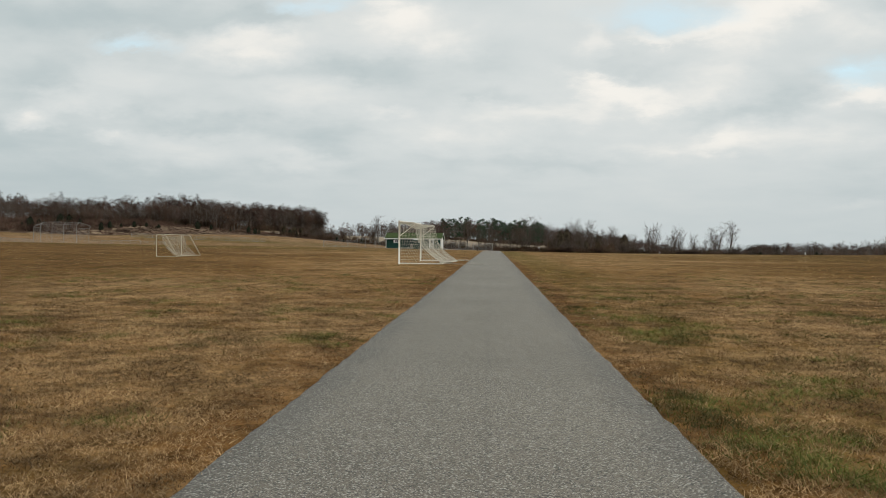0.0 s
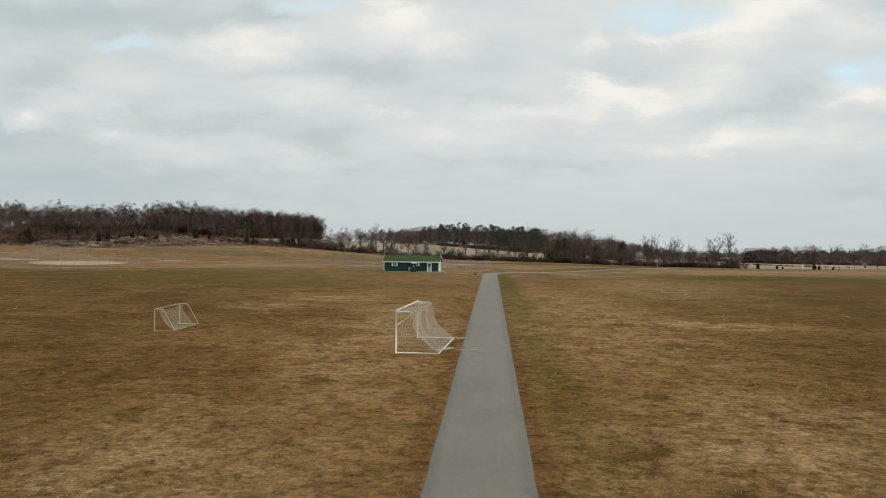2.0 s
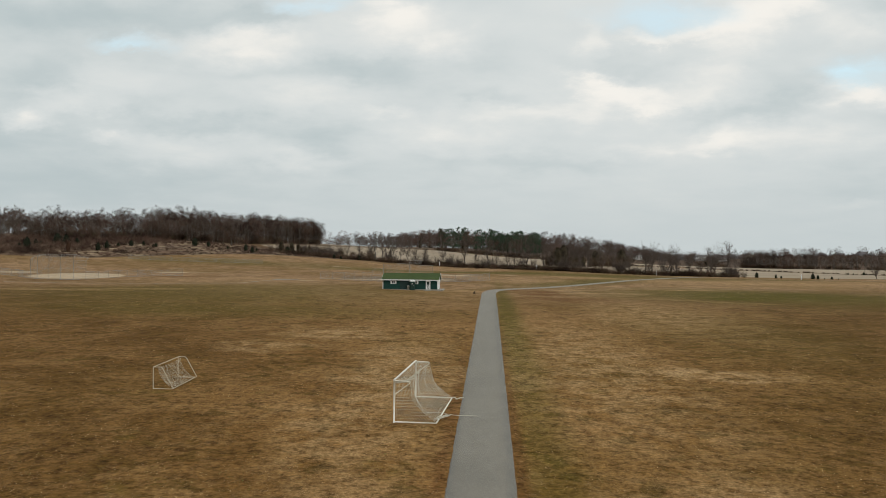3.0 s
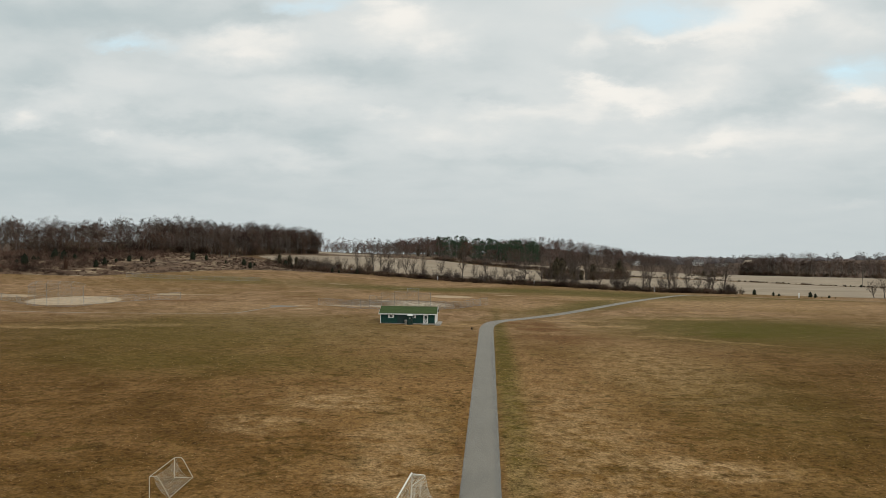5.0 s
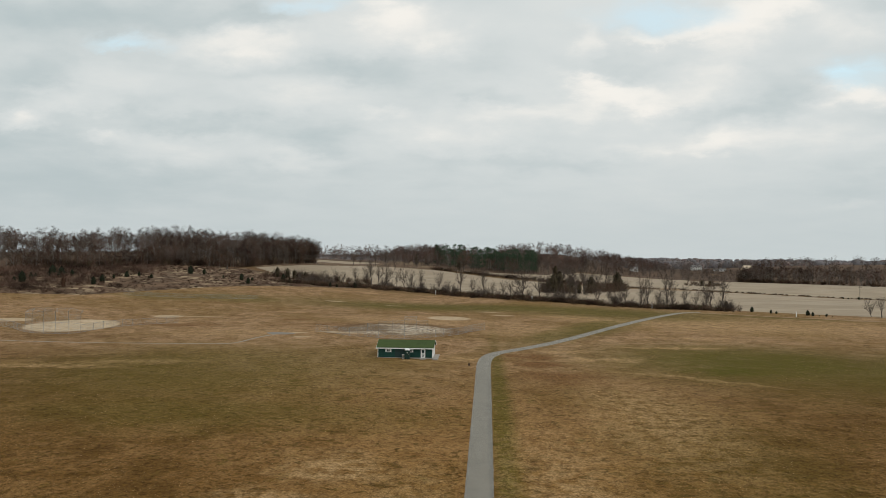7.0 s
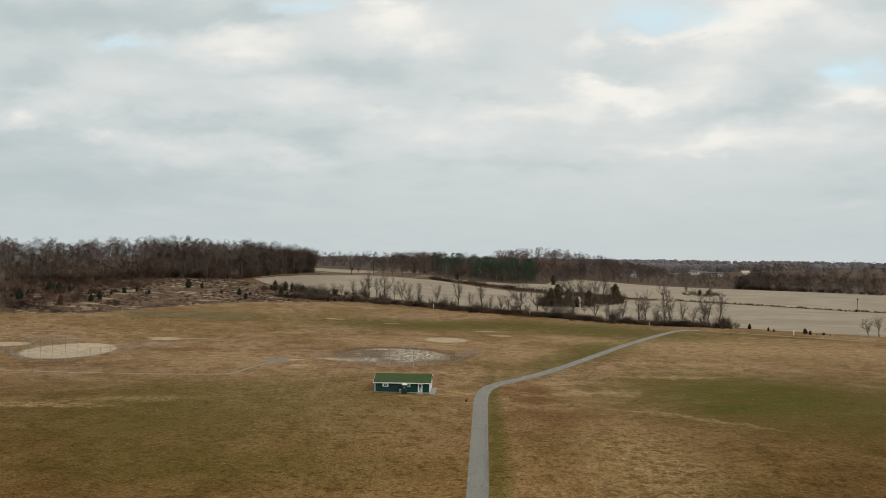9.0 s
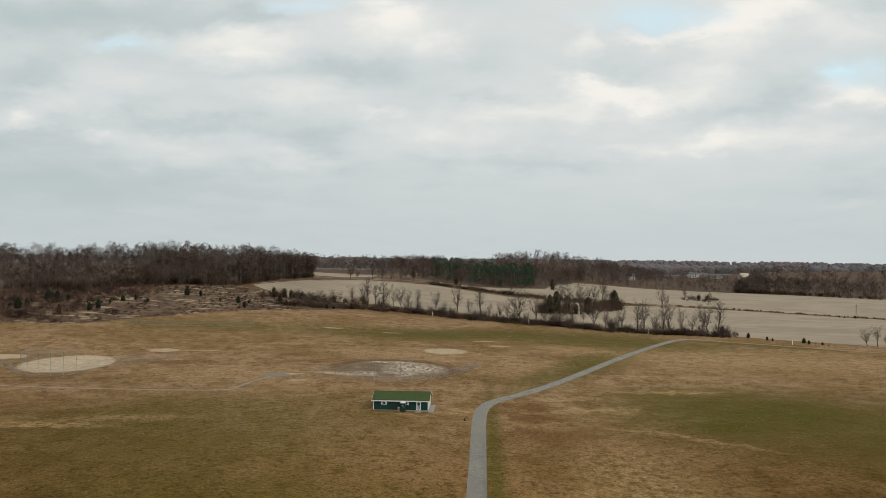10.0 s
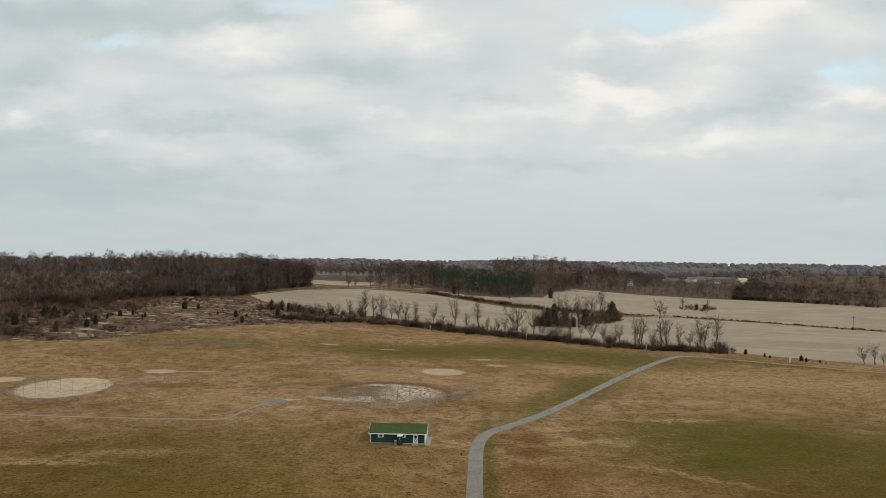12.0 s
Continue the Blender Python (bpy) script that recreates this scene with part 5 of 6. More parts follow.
# ---------------------------------------------------------------- the green shed
def build_shed():
    X0, X1, Y0, Y1 = -23.25, -10.95, 169.6, 177.4
    zb = 3.56
    shed = thing("park_shed", "long dark green shed with white trim and green shingle roof", "shed", pose(X0, Y0, zb))
    W, D, H, P = X1 - X0, Y1 - Y0, 2.25, 1.25
    part("foundation", box_mesh("foundation", (-0.03, -0.03, -0.7), (W + 0.03, D + 0.03, 0.06), M_CONCRETE), shed)

    def opened(name, holes, flip_y):
        """The long wall, 0.14 thick, with openings through it."""
        xs = sorted({0.0, W, *[h[0] for h in holes], *[h[1] for h in holes]})
        bm = bmesh.new()
        for a, b in zip(xs[:-1], xs[1:]):
            cut = [h for h in holes if h[0] <= a and h[1] >= b]
            spans = [(0.06, H)] if not cut else [(0.06, cut[0][2]), (cut[0][3], H)]
            for lo, hi in spans:
                if hi - lo > 0.01:
                    r = bmesh.ops.create_cube(bm, size=1.0)
                    for v in r["verts"]:
                        v.co = Vector((a + (v.co.x + 0.5) * (b - a), flip_y + (v.co.y + 0.5) * 0.14, lo + (v.co.z + 0.5) * (hi - lo)))
        me = bpy.data.meshes.new(name)
        bm.to_mesh(me)
        bm.free()
        me.materials.append(M_SIDING)
        return me

    door = (9.68, 10.62, 0.06, 1.98)
    win1, win2 = (2.05, 2.75, 1.25, 1.85), (6.95, 7.65, 1.25, 1.85)
    part("front_wall", opened("front_wall", [win1, win2, door], 0.0), shed, "dark green board siding")
    part("back_wall", opened("back_wall", [], D - 0.14), shed, "dark green board siding")
    for name, x in (("end_wall", 0.0), ("end_wall", W - 0.14)):
        bm = bmesh.new()
        ring = [(0.14, 0.06), (D - 0.14, 0.06), (D - 0.14, H), (D / 2, H + P - 0.12), (0.14, H)]
        f = bm.faces.new([bm.verts.new((x, y, z)) for y, z in ring])
        ex = bmesh.ops.extrude_face_region(bm, geom=[f])
        bmesh.ops.translate(bm, vec=(0.14, 0, 0), verts=[v for v in ex["geom"] if isinstance(v, bmesh.types.BMVert)])
        bmesh.ops.recalc_face_normals(bm, faces=bm.faces[:])
        me = bpy.data.meshes.new(name)
        bm.to_mesh(me)
        bm.free()
        me.materials.append(M_ENDSIDING)
        part(name, me, shed, "white board end wall")
    # roof: two slabs with overhang, laid in shingle courses
    for s in (0, 1):
        bm = bmesh.new()
        run, n = D / 2 + 0.42, 13
        pts = [(-0.42, H - 0.20)]
        for c in range(n):
            for a, lift in ((c / n, 0.045), ((c + 1) / n, 0.018)):
                pts.append((-0.42 + run * a, H - 0.10 + (P + 0.16) * a + lift))
        pts.append((D / 2, H + P - 0.04))
        pts = [(y if s == 0 else D - y, z) for y, z in pts]
        va = [bm.verts.new((-0.32, y, z)) for y, z in pts]
        vb = [bm.verts.new((W + 0.32, y, z)) for y, z in pts]
        for k in range(len(pts)):
            q = (k + 1) % len(pts)
            bm.faces.new((va[k], va[q], vb[q], vb[k]))
        bm.faces.new(va[::-1])
        bm.faces.new(vb)
        bmesh.ops.recalc_face_normals(bm, faces=bm.faces[:])
        me = bpy.data.meshes.new("roof_slope")
        bm.to_mesh(me)
        bm.free()
        me.materials.append(M_SHINGLE)
        part("roof_slope", me, shed, "green shingle courses")
    part("ridge_cap", box_mesh("ridge_cap", (-0.33, D / 2 - 0.13, H + P + 0.03), (W + 0.33, D / 2 + 0.13, H + P + 0.085), M_SHINGLE, 0.02), shed)
    for y in (-0.47, D + 0.42):
        part("fascia", box_mesh("fascia", (-0.34, y, H - 0.26), (W + 0.34, y + 0.05, H - 0.06), M_TRIM), shed, "white fascia board")
    for x in (-0.345, W + 0.325):
        for s in (0, 1):
            me = box_mesh("rake_board", (x, 0, -0.10), (x + 0.02, math.hypot(D / 2 + 0.42, P + 0.16), 0.09), M_TRIM)
            ob = part("rake_board", me, shed, "white rake board")
            ob.matrix_basis = (pose(0, -0.42, H - 0.13) if s == 0 else pose(2 * x + 0.02, D + 0.42, H - 0.13, 0, 0, 180)) @ Matrix.Rotation(math.atan2(P + 0.16, D / 2 + 0.42), 4, "X")
    for x in (-0.02, W - 0.13):
        for y in (-0.02, D - 0.13):
            part("corner_trim", box_mesh("corner_trim", (x, y, 0.03), (x + 0.15, y + 0.15, H - 0.02), M_TRIM, 0.01), shed, "white corner board")
    # door with a crossed lower panel
    a, b, lo, hi = door
    d = part("door", box_mesh("door", (a + 0.06, 0.03, lo), (b - 0.06, 0.08, hi - 0.06), M_DARKDOOR), shed, "dark green door with white crossed boards")
    for q in ((a - 0.04, a + 0.08, lo, hi + 0.06), (b - 0.08, b + 0.04, lo, hi + 0.06), (a + 0.08, b - 0.08, hi - 0.08, hi + 0.06)):
        part("door_casing", box_mesh("door_casing", (q[0], -0.035, q[2]), (q[1], 0.03, q[3]), M_TRIM), shed, "white door casing")
    for q in ((a + 0.08, a + 0.20, lo, hi - 0.08), (b - 0.20, b - 0.08, lo, hi - 0.08), (a + 0.20, b - 0.20, lo, lo + 0.14), (a + 0.20, b - 0.20, 0.95, 1.07), (a + 0.20, b - 0.20, hi - 0.22, hi - 0.08)):
        part("rail_board", box_mesh("rail_board", (q[0], 0.005, q[2]), (q[1], 0.029, q[3]), M_TRIM), d, "white door board")
    cx, cz = (a + b) / 2, (lo + 0.14 + 0.95) / 2
    for sgn in (-1, 1):
        ob = part("cross_board", box_mesh("cross_board", (-0.05, 0.008, -0.45), (0.05, 0.027, 0.45), M_TRIM), d, "white diagonal door board")
        ob.matrix_basis = pose(cx, 0.001 * sgn, cz) @ Matrix.Rotation(sgn * 0.60, 4, "Y")
    part("door_handle", tube("door_handle", [(b - 0.14, -0.03, 1.0), (b - 0.14, -0.03, 1.14)], 0.018, M_GALV), d, "grey metal handle")
    # windows with white shutters
    for a, b, lo, hi in (win1, win2):
        w = part("window", box_mesh("window_glass", (a + 0.05, 0.05, lo + 0.05), (b - 0.05, 0.065, hi - 0.05), M_GLASS), shed, "small dark window")
        for q in ((a - 0.05, a + 0.05, lo - 0.05, hi + 0.05), (b - 0.05, b + 0.05, lo - 0.05, hi + 0.05), (a + 0.05, b - 0.05, lo - 0.05, lo + 0.05), (a + 0.05, b - 0.05, hi - 0.05, hi + 0.05), ((a + b) / 2 - 0.02, (a + b) / 2 + 0.02, lo + 0.05, hi - 0.05)):
            part("window_frame", box_mesh("window_frame", (q[0], -0.03, q[2]), (q[1], 0.05, q[3]), M_TRIM), w, "white window frame")
        for sx in (a - 0.32, b + 0.06):
            part("shutter", box_mesh("shutter", (sx, -0.04, lo - 0.05), (sx + 0.26, 0.0, hi + 0.05), M_TRIM, 0.008), w, "white shutter")
    # darker double door in the middle of the front
    for x in (3.85, 4.93):
        part("panel_door", box_mesh("panel_door", (x, -0.03, 0.08), (x + 1.06, -0.002, 2.02), M_DARKDOOR, 0.008), shed, "dark faded double door leaf")
    # louvre in the end wall
    part("gable_vent", box_mesh("gable_vent", (W - 0.01, D / 2 - 0.3, H + 0.25), (W + 0.03, D / 2 + 0.3, H + 0.75), M_TRIM, 0.01), shed)

    z = at(-9.9, 172)
    tagged(part("concrete_apron", box_mesh("concrete_apron", (-10.9, 168.2, z - 0.3), (-9.75, 176.5, zb + 0.0), M_CONCRETE, 0.02)), "pale concrete slab beside the shed", "slab")
    tagged(part("door_step", box_mesh("door_step", (X0 + 9.5, 168.3, at(-13, 168) - 0.3), (X0 + 10.8, 169.55, zb + 0.03), M_CONCRETE, 0.02)), "pale concrete step before the shed door", "step")


build_shed()


def build_portable_toilet(x, y):
    t = thing("portable_toilet", "dark green portable toilet with a white domed roof", "portable toilet", pose(x, y, at(x, y)))
    part("skid", box_mesh("skid", (-0.58, -0.60, -0.08), (0.58, 0.60, 0.12), M_DARKDOOR, 0.02), t)
    part("cabin", box_mesh("cabin", (-0.55, -0.56, 0.12), (0.55, 0.56, 1.98), M_TOILET, 0.03), t, "dark green plastic cabin")
    for i in range(5):
        for y0, y1 in ((-0.58, -0.555), (0.555, 0.58)):
            part("wall_rib", box_mesh("wall_rib", (-0.50 + i * 0.22, y0, 0.2), (-0.42 + i * 0.22, y1, 1.9), M_TOILET), t)
    d = part("door", box_mesh("door", (-0.36, -0.60, 0.16), (0.36, -0.575, 1.90), M_TOILET, 0.01), t, "dark green plastic door")
    part("latch", box_mesh("latch", (0.22, -0.63, 1.0), (0.32, -0.60, 1.12), M_PLASTIC, 0.005), d)
    part("sign", box_mesh("sign", (-0.14, -0.607, 1.30), (0.14, -0.60, 1.55), M_PLASTIC), d, "pale blank door sign")
    bm = bmesh.new()
    bmesh.ops.create_uvsphere(bm, u_segments=20, v_segments=10, radius=1.0)
    bmesh.ops.delete(bm, geom=[v for v in bm.verts if v.co.z < -0.05], context="VERTS")
    for v in bm.verts:
        k = 1 / max(abs(v.co.x), abs(v.co.y), 1e-6) if max(abs(v.co.x), abs(v.co.y)) > 0.55 else 1.25
        v.co = Vector((v.co.x * 0.55 * min(k, 1.25), v.co.y * 0.55 * min(k, 1.25), 1.98 + v.co.z * 0.34))
    me = bpy.data.meshes.new("roof_dome")
    bm.to_mesh(me)
    bm.free()
    me.materials.append(M_TRIM)
    part("roof_dome", me, t, "white translucent roof dome", True)
    part("roof_rim", box_mesh("roof_rim", (-0.60, -0.61, 1.93), (0.60, 0.61, 2.02), M_TRIM, 0.02), t, "white roof rim")
    part("vent_pipe", tube("vent_pipe", [(0.38, 0.38, 1.9), (0.38, 0.38, 2.5)], 0.05, M_TOILET), t)


build_portable_toilet(-16.5, 168.75)


def lathe(name, profile, mat, n=20):
    V = [(r * math.cos(2 * math.pi * k / n), r * math.sin(2 * math.pi * k / n), z) for r, z in profile for k in range(n)]
    F = [(i * n + k, i * n + (k + 1) % n, (i + 1) * n + (k + 1) % n, (i + 1) * n + k) for i in range(len(profile) - 1) for k in range(n)]
    F += [tuple(reversed(range(n))), tuple(range(len(V) - n, len(V)))]
    me = bpy.data.meshes.new(name)
    me.from_pydata(V, [], F)
    me.materials.append(mat)
    return me


def build_bin(x, y):
    t = thing("rubbish_bin", "pale grey plastic rubbish bin with a lid", "bin", pose(x, y, at(x, y)))
    part("barrel", lathe("barrel", [(0.24, 0), (0.25, 0.02), (0.29, 0.80), (0.31, 0.80), (0.31, 0.84)], M_PLASTIC), t, "", True)
    part("lid", lathe("lid", [(0.32, 0.842), (0.32, 0.88), (0.22, 1.0), (0.05, 1.04)], M_PLASTIC), t, "", True)


build_bin(-17.42, 168.6)


def build_stump(x, y):
    t = thing("tree_stump", "short dark weathered stump beside the path", "stump", pose(x, y, at(x, y) - 0.05))
    part("wood", lathe("wood", [(0.28, 0), (0.20, 0.12), (0.17, 0.45), (0.19, 0.52), (0.12, 0.56)], M_STUMP, 11), t)


build_stump(-2.7, 162.0)


# ---------------------------------------------------------------- football goals
def net_lines(surface, nu, nv, r):
    """Cords along both directions of a surface function of two shares."""
    U, V = np.linspace(0, 1, nu), np.linspace(0, 1, nv)
    G = np.array([[surface(u, v) for v in V] for u in U])
    a = np.concatenate([G[:-1].reshape(-1, 3), G[:, :-1].reshape(-1, 3)])
    b = np.concatenate([G[1:].reshape(-1, 3), G[:, 1:].reshape(-1, 3)])
    return prisms(a, b, r, r, 3)


def build_big_goal():
    """Width along local y, depth along local x, mouth at x = 0."""
    Wd, H, arm, base, r = 7.32, 2.44, 0.92, 2.45, 0.055
    x, y = -5.2, 43.6
    z0, z1 = at(-5.2, 43.6) + 0.02, at(-4.65, 50.9) + 0.02
    tilt = math.degrees(math.atan2(z1 - z0, Wd))
    g = thing("soccer_goal", "full-size white metal soccer goal with a torn net", "soccer goal", pose(x, y, z0 + 0.05, tilt, 0, -4.4))
    for yy in (0, Wd):
        part("post", tube("post", [(0, yy, -0.02), (0, yy, H)], r, M_WHITE, 14), g, "white goal post")
        part("top_arm", tube("top_arm", [(0.02, yy, H - 0.04), (arm - 0.06, yy, H - 0.07), (arm, yy, H - 0.13), (arm - 0.03, yy, H - 0.19)], 0.028, M_WHITE), g, "white top arm")
        part("brace", tube("brace", [(0.03, yy, H - 0.84), (arm - 0.03, yy, H - 0.19)], 0.024, M_WHITE), g, "white diagonal brace")
        part("base_bar", tube("base_bar", [(0.04, yy, 0.03), (base, yy, 0.03)], 0.04, M_WHITE), g, "white base bar")
    part("crossbar", tube("crossbar", [(0, -r, H), (0, Wd + r, H)], r, M_WHITE, 14), g, "white crossbar")
    part("back_bar", tube("back_bar", [(base, -0.02, 0.03), (base, Wd + 0.02, 0.03)], 0.04, M_WHITE), g, "white rear ground bar")

    def profile(v, sag):
        """The net's fall from the crossbar over the arms to the rear bar."""
        if v < 0.25:
            return arm * v / 0.25, H - 0.05 - 0.08 * v / 0.25 - sag * 0.25 * math.sin(v / 0.25 * math.pi)
        q = (v - 0.25) / 0.75
        return arm + (base - arm + 0.06) * (0.25 * q + 0.75 * q ** 3.2), (H - 0.13) * (1 - q) ** 0.92 * (1 - 0.10 * math.sin(q * math.pi)) + 0.03

    def back(u, v):
        s = math.sin(u * math.pi)
        px_, pz = profile(v, s)
        w = 0.05 * math.sin(u * 23 + v * 9) * math.sin(v * math.pi)
        return (px_ - 0.45 * s * math.sin(min(v, 1) * math.pi) * 0.6 + w, Wd * u, max(pz - 0.10 * s * math.sin(v * math.pi), 0.02))

    items = [net_lines(back, 46, 24, 0.0065)]
    for yy in (0.0, Wd):
        def side(u, v, yy=yy):
            fx, fz = profile(v, 0)
            return (fx * u, yy + (0.12 if yy else -0.12) * 0 + 0.05 * math.sin(u * 9 + v * 11) * u * (1 - u) * 4, max(fz if u > 0.999 else fz * (0.96 + 0.04 * u), 0.02))
        items.append(net_lines(side, 13, 17, 0.0065))
    part("net", np_mesh("net", *join(*items), M_NET), g, "off-white sagging cord net")
    # net that has come loose behind the goal
    rng = np.random.default_rng(77)
    t = np.linspace(0, 1, 160)
    q = np.column_stack([base - 0.1 + 0.55 * t + 0.18 * np.sin(t * 60), 1.0 + 0.9 * t + 0.25 * np.cos(t * 47) + rng.normal(0, 0.05, 160), 0.05 + 0.07 * np.abs(np.sin(t * 31))])
    part("loose_net", np_mesh("loose_net", *prisms(q[:-1], q[1:], 0.016, 0.016, 4), M_NET), g, "bunched off-white net behind the bar")
    q2 = np.column_stack([base + 0.05 + 0.7 * t + 0.1 * np.sin(t * 44), Wd - 0.3 + 0.25 * np.sin(t * 9) + 0.08 * np.cos(t * 50), 0.05 + 0.05 * np.abs(np.sin(t * 29))])
    part("loose_net", np_mesh("loose_net", *prisms(q2[:-1], q2[1:], 0.016, 0.016, 4), M_NET), g, "bunched off-white net behind the bar")


def build_rope():
    t = np.linspace(0, 1, 26)
    X = -3.5 + 3.1 * t
    Y = 46.4 - 0.7 * t + 0.35 * np.sin(t * 7) * (1 - t)
    Z = land(X, Y) + 0.045 + 0.02 * np.clip((X + 1.5) * 2, 0, 1)
    tagged(part("net_rope", tube("net_rope", list(zip(X, Y, Z)), 0.016, M_NET, 6)), "pale rope lying from the goal onto the path", "rope")


def build_small_goal():
    Wd, H, arm, base, r = 4.65, 1.52, 0.62, 1.42, 0.024
    x, y = -22.85, 51.3
    z0, z1 = at(x, y), at(-23.0, 56.0)
    g = thing("small_soccer_goal", "small white tube-framed soccer goal with a ragged net", "soccer goal", pose(x, y, z0 + 0.05, math.degrees(math.atan2(z1 - z0, Wd)), 0, 2.0))
    for yy in (0, Wd):
        part("side_frame", tube("side_frame", [(0, yy, 0), (0, yy, H - 0.03), (0.04, yy, H), (arm - 0.08, yy, H), (arm + 0.03, yy, H - 0.10), (base - 0.04, yy, 0.12), (base, yy, 0.05), (base - 0.05, yy, 0.02)], r, M_OLDWHITE, 10), g, "bent white side tube")
        part("base_bar", tube("base_bar", [(0.03, yy, 0.02), (base - 0.05, yy, 0.02)], r * 0.8, M_OLDWHITE), g, "white base tube")
    part("crossbar", tube("crossbar", [(0.02, 0.0, H), (0.02, Wd, H)], r, M_OLDWHITE), g, "white crossbar")
    part("back_bar", tube("back_bar", [(base - 0.05, 0, 0.03), (base - 0.05, Wd, 0.03)], r * 0.8, M_OLDWHITE), g, "white rear tube")

    def back(u, v):
        s = math.sin(u * math.pi)
        q = v
        return (arm * 0.5 + (base - arm * 0.5 - 0.1) * q - 0.25 * math.sin(q * math.pi), 0.1 + Wd * 0.9 * u, max((H - 0.04) * (1 - q) - 0.25 * s * math.sin(q * math.pi) - 0.10 * s * (1 - q), 0.03))

    part("net", np_mesh("net", *net_lines(back, 30, 12, 0.0052), M_NET), g, "ragged off-white cord net")


build_big_goal()
build_rope()
build_small_goal()


# ---------------------------------------------------------------- ball-field fences
def wire_panel(p, q, h, over=None):
    """Woven wire between two posts: slanting strands both ways."""
    p, q = np.array(p, float), np.array(q, float)
    ln = np.linalg.norm((q - p)[:2])
    k = max(int((ln + h) / 0.30), 4)
    A, B = [], []
    for sgn in (1, -1):
        for c in np.linspace(-h, ln, k):
            a0, a1 = max(c, 0.0), min(c + h, ln)
            if a1 - a0 > 0.02:
                z0, z1 = a0 - c, a1 - c
                if sgn < 0:
                    z0, z1 = h - z0, h - z1
                A.append([*(p + (q - p) * a0 / ln)[:2], p[2] + (q - p)[2] * a0 / ln + z0])
                B.append([*(p + (q - p) * a1 / ln)[:2], p[2] + (q - p)[2] * a1 / ln + z1])
    return prisms(A, B, 0.009, 0.009, 3)


def build_fence(name, posts, label, group):
    """posts: x, y, height."""
    f = thing(name, label, "fence", group=group)
    feet = [(x, y, at(x, y)) for x, y, _ in posts]
    for (x, y, z), (_, _, h) in zip(feet, posts):
        part("post", tube("post", [(x, y, z - 0.2), (x, y, z + h + 0.05)], 0.05 if h > 3 else 0.042, M_GALV, 8), f, "grey steel post")
    for i in range(len(posts) - 1):
        h = min(posts[i][2], posts[i + 1][2])
        a, b = feet[i], feet[i + 1]
        for z in ([h, 0.08] + ([h / 2] if h > 3 else [])):
            part("rail", tube("rail", [(a[0], a[1], a[2] + z), (b[0], b[1], b[2] + z)], 0.028, M_GALV, 6), f, "grey steel rail")
        part("wire_mesh", np_mesh("wire_mesh", *wire_panel(a, b, h), M_GALV), f, "grey woven wire mesh")
    # a tall backstop leans out over home plate at its top
    tall = [(x, y, z + h) for (x, y, z), (_, _, h) in zip(feet, posts) if h > 5]
    tips = [(x, y + 1.2, z + 0.75) for x, y, z in tall]
    for p, q in zip(tall, tips):
        part("overhang_arm", tube("overhang_arm", [p, q], 0.04, M_GALV, 6), f, "grey steel arm")
    for k in range(len(tips) - 1):
        part("rail", tube("rail", [tips[k], tips[k + 1]], 0.03, M_GALV, 6), f, "grey steel rail")
        n = 9
        A = [np.array(tall[k]) + (np.array(tall[k + 1]) - np.array(tall[k])) * u for u in np.linspace(0, 1, n)]
        B = [np.array(tips[k]) + (np.array(tips[k + 1]) - np.array(tips[k])) * u for u in np.linspace(0, 1, n)]
        part("overhang_mesh", np_mesh("overhang_mesh", *join(prisms(A[:-1], B[1:], 0.009, 0.009, 3), prisms(A[1:], B[:-1], 0.009, 0.009, 3)), M_GALV), f, "grey woven wire mesh")
    return f


build_fence("backstop_fence", [(-130, 211, 5.4), (-127, 209.4, 6.2), (-123.4, 209, 6.4), (-120, 209, 6.4), (-116.8, 210, 6.4), (-115, 213.4, 5.4)], "tall grey chain-link backstop behind home plate", "ball field fences")
build_fence("wing_fence", [(-115, 213.4, 2.3), (-114.6, 219.8, 2.2), (-113.8, 224.2, 2.1), (-112.2, 227, 2.1), (-110.8, 230, 2.1), (-109, 233, 2.1), (-106, 236.5, 1.9), (-103.5, 238, 1.9), (-101, 239.5, 2.2), (-98, 241.5, 2.2)], "low grey chain-link fence along the infield", "ball field fences")
build_fence("wing_fence", [(-130, 211, 2.2), (-134.5, 214.6, 2.0), (-137.5, 217.6, 2.0), (-141, 219.5, 2.0), (-145, 222, 2.0), (-149, 225, 2.0), (-153, 228, 2.0)], "low grey chain-link fence along the infield", "ball field fences")
build_fence("backstop_fence", [(-31.5, 208, 3.6), (-28, 205.4, 4.6), (-24.3, 205, 5.0), (-21, 205.4, 5.2), (-18, 207, 5.2), (-15, 210, 4.7)], "tall grey chain-link backstop behind home plate", "ball field fences")
build_fence("wing_fence", [(-15, 210, 2.2), (-13, 212, 2.2), (-11, 214.4, 2.2), (-9, 217, 2.0), (-7, 220, 2.0), (-5, 225, 2.0), (-3.4, 229.5, 2.0), (-1.4, 233, 2.2), (0.6, 236, 2.4)], "low grey chain-link fence along the infield", "ball field fences")
build_fence("wing_fence", [(-31.5, 208, 2.6), (-34, 207.6, 2.4), (-36.5, 208.6, 2.4), (-40, 212.6, 2.0), (-44, 215.6, 2.0), (-48, 218.4, 2.0)], "low grey chain-link fence along the infield", "ball field fences")
build_fence("boundary_fence", [(-96 - 9 * i, 322 - 3.4 * i + 0.3 * i * i, 1.6) for i in range(7)], "low grey chain-link fence at the meadow edge", "ball field fences")


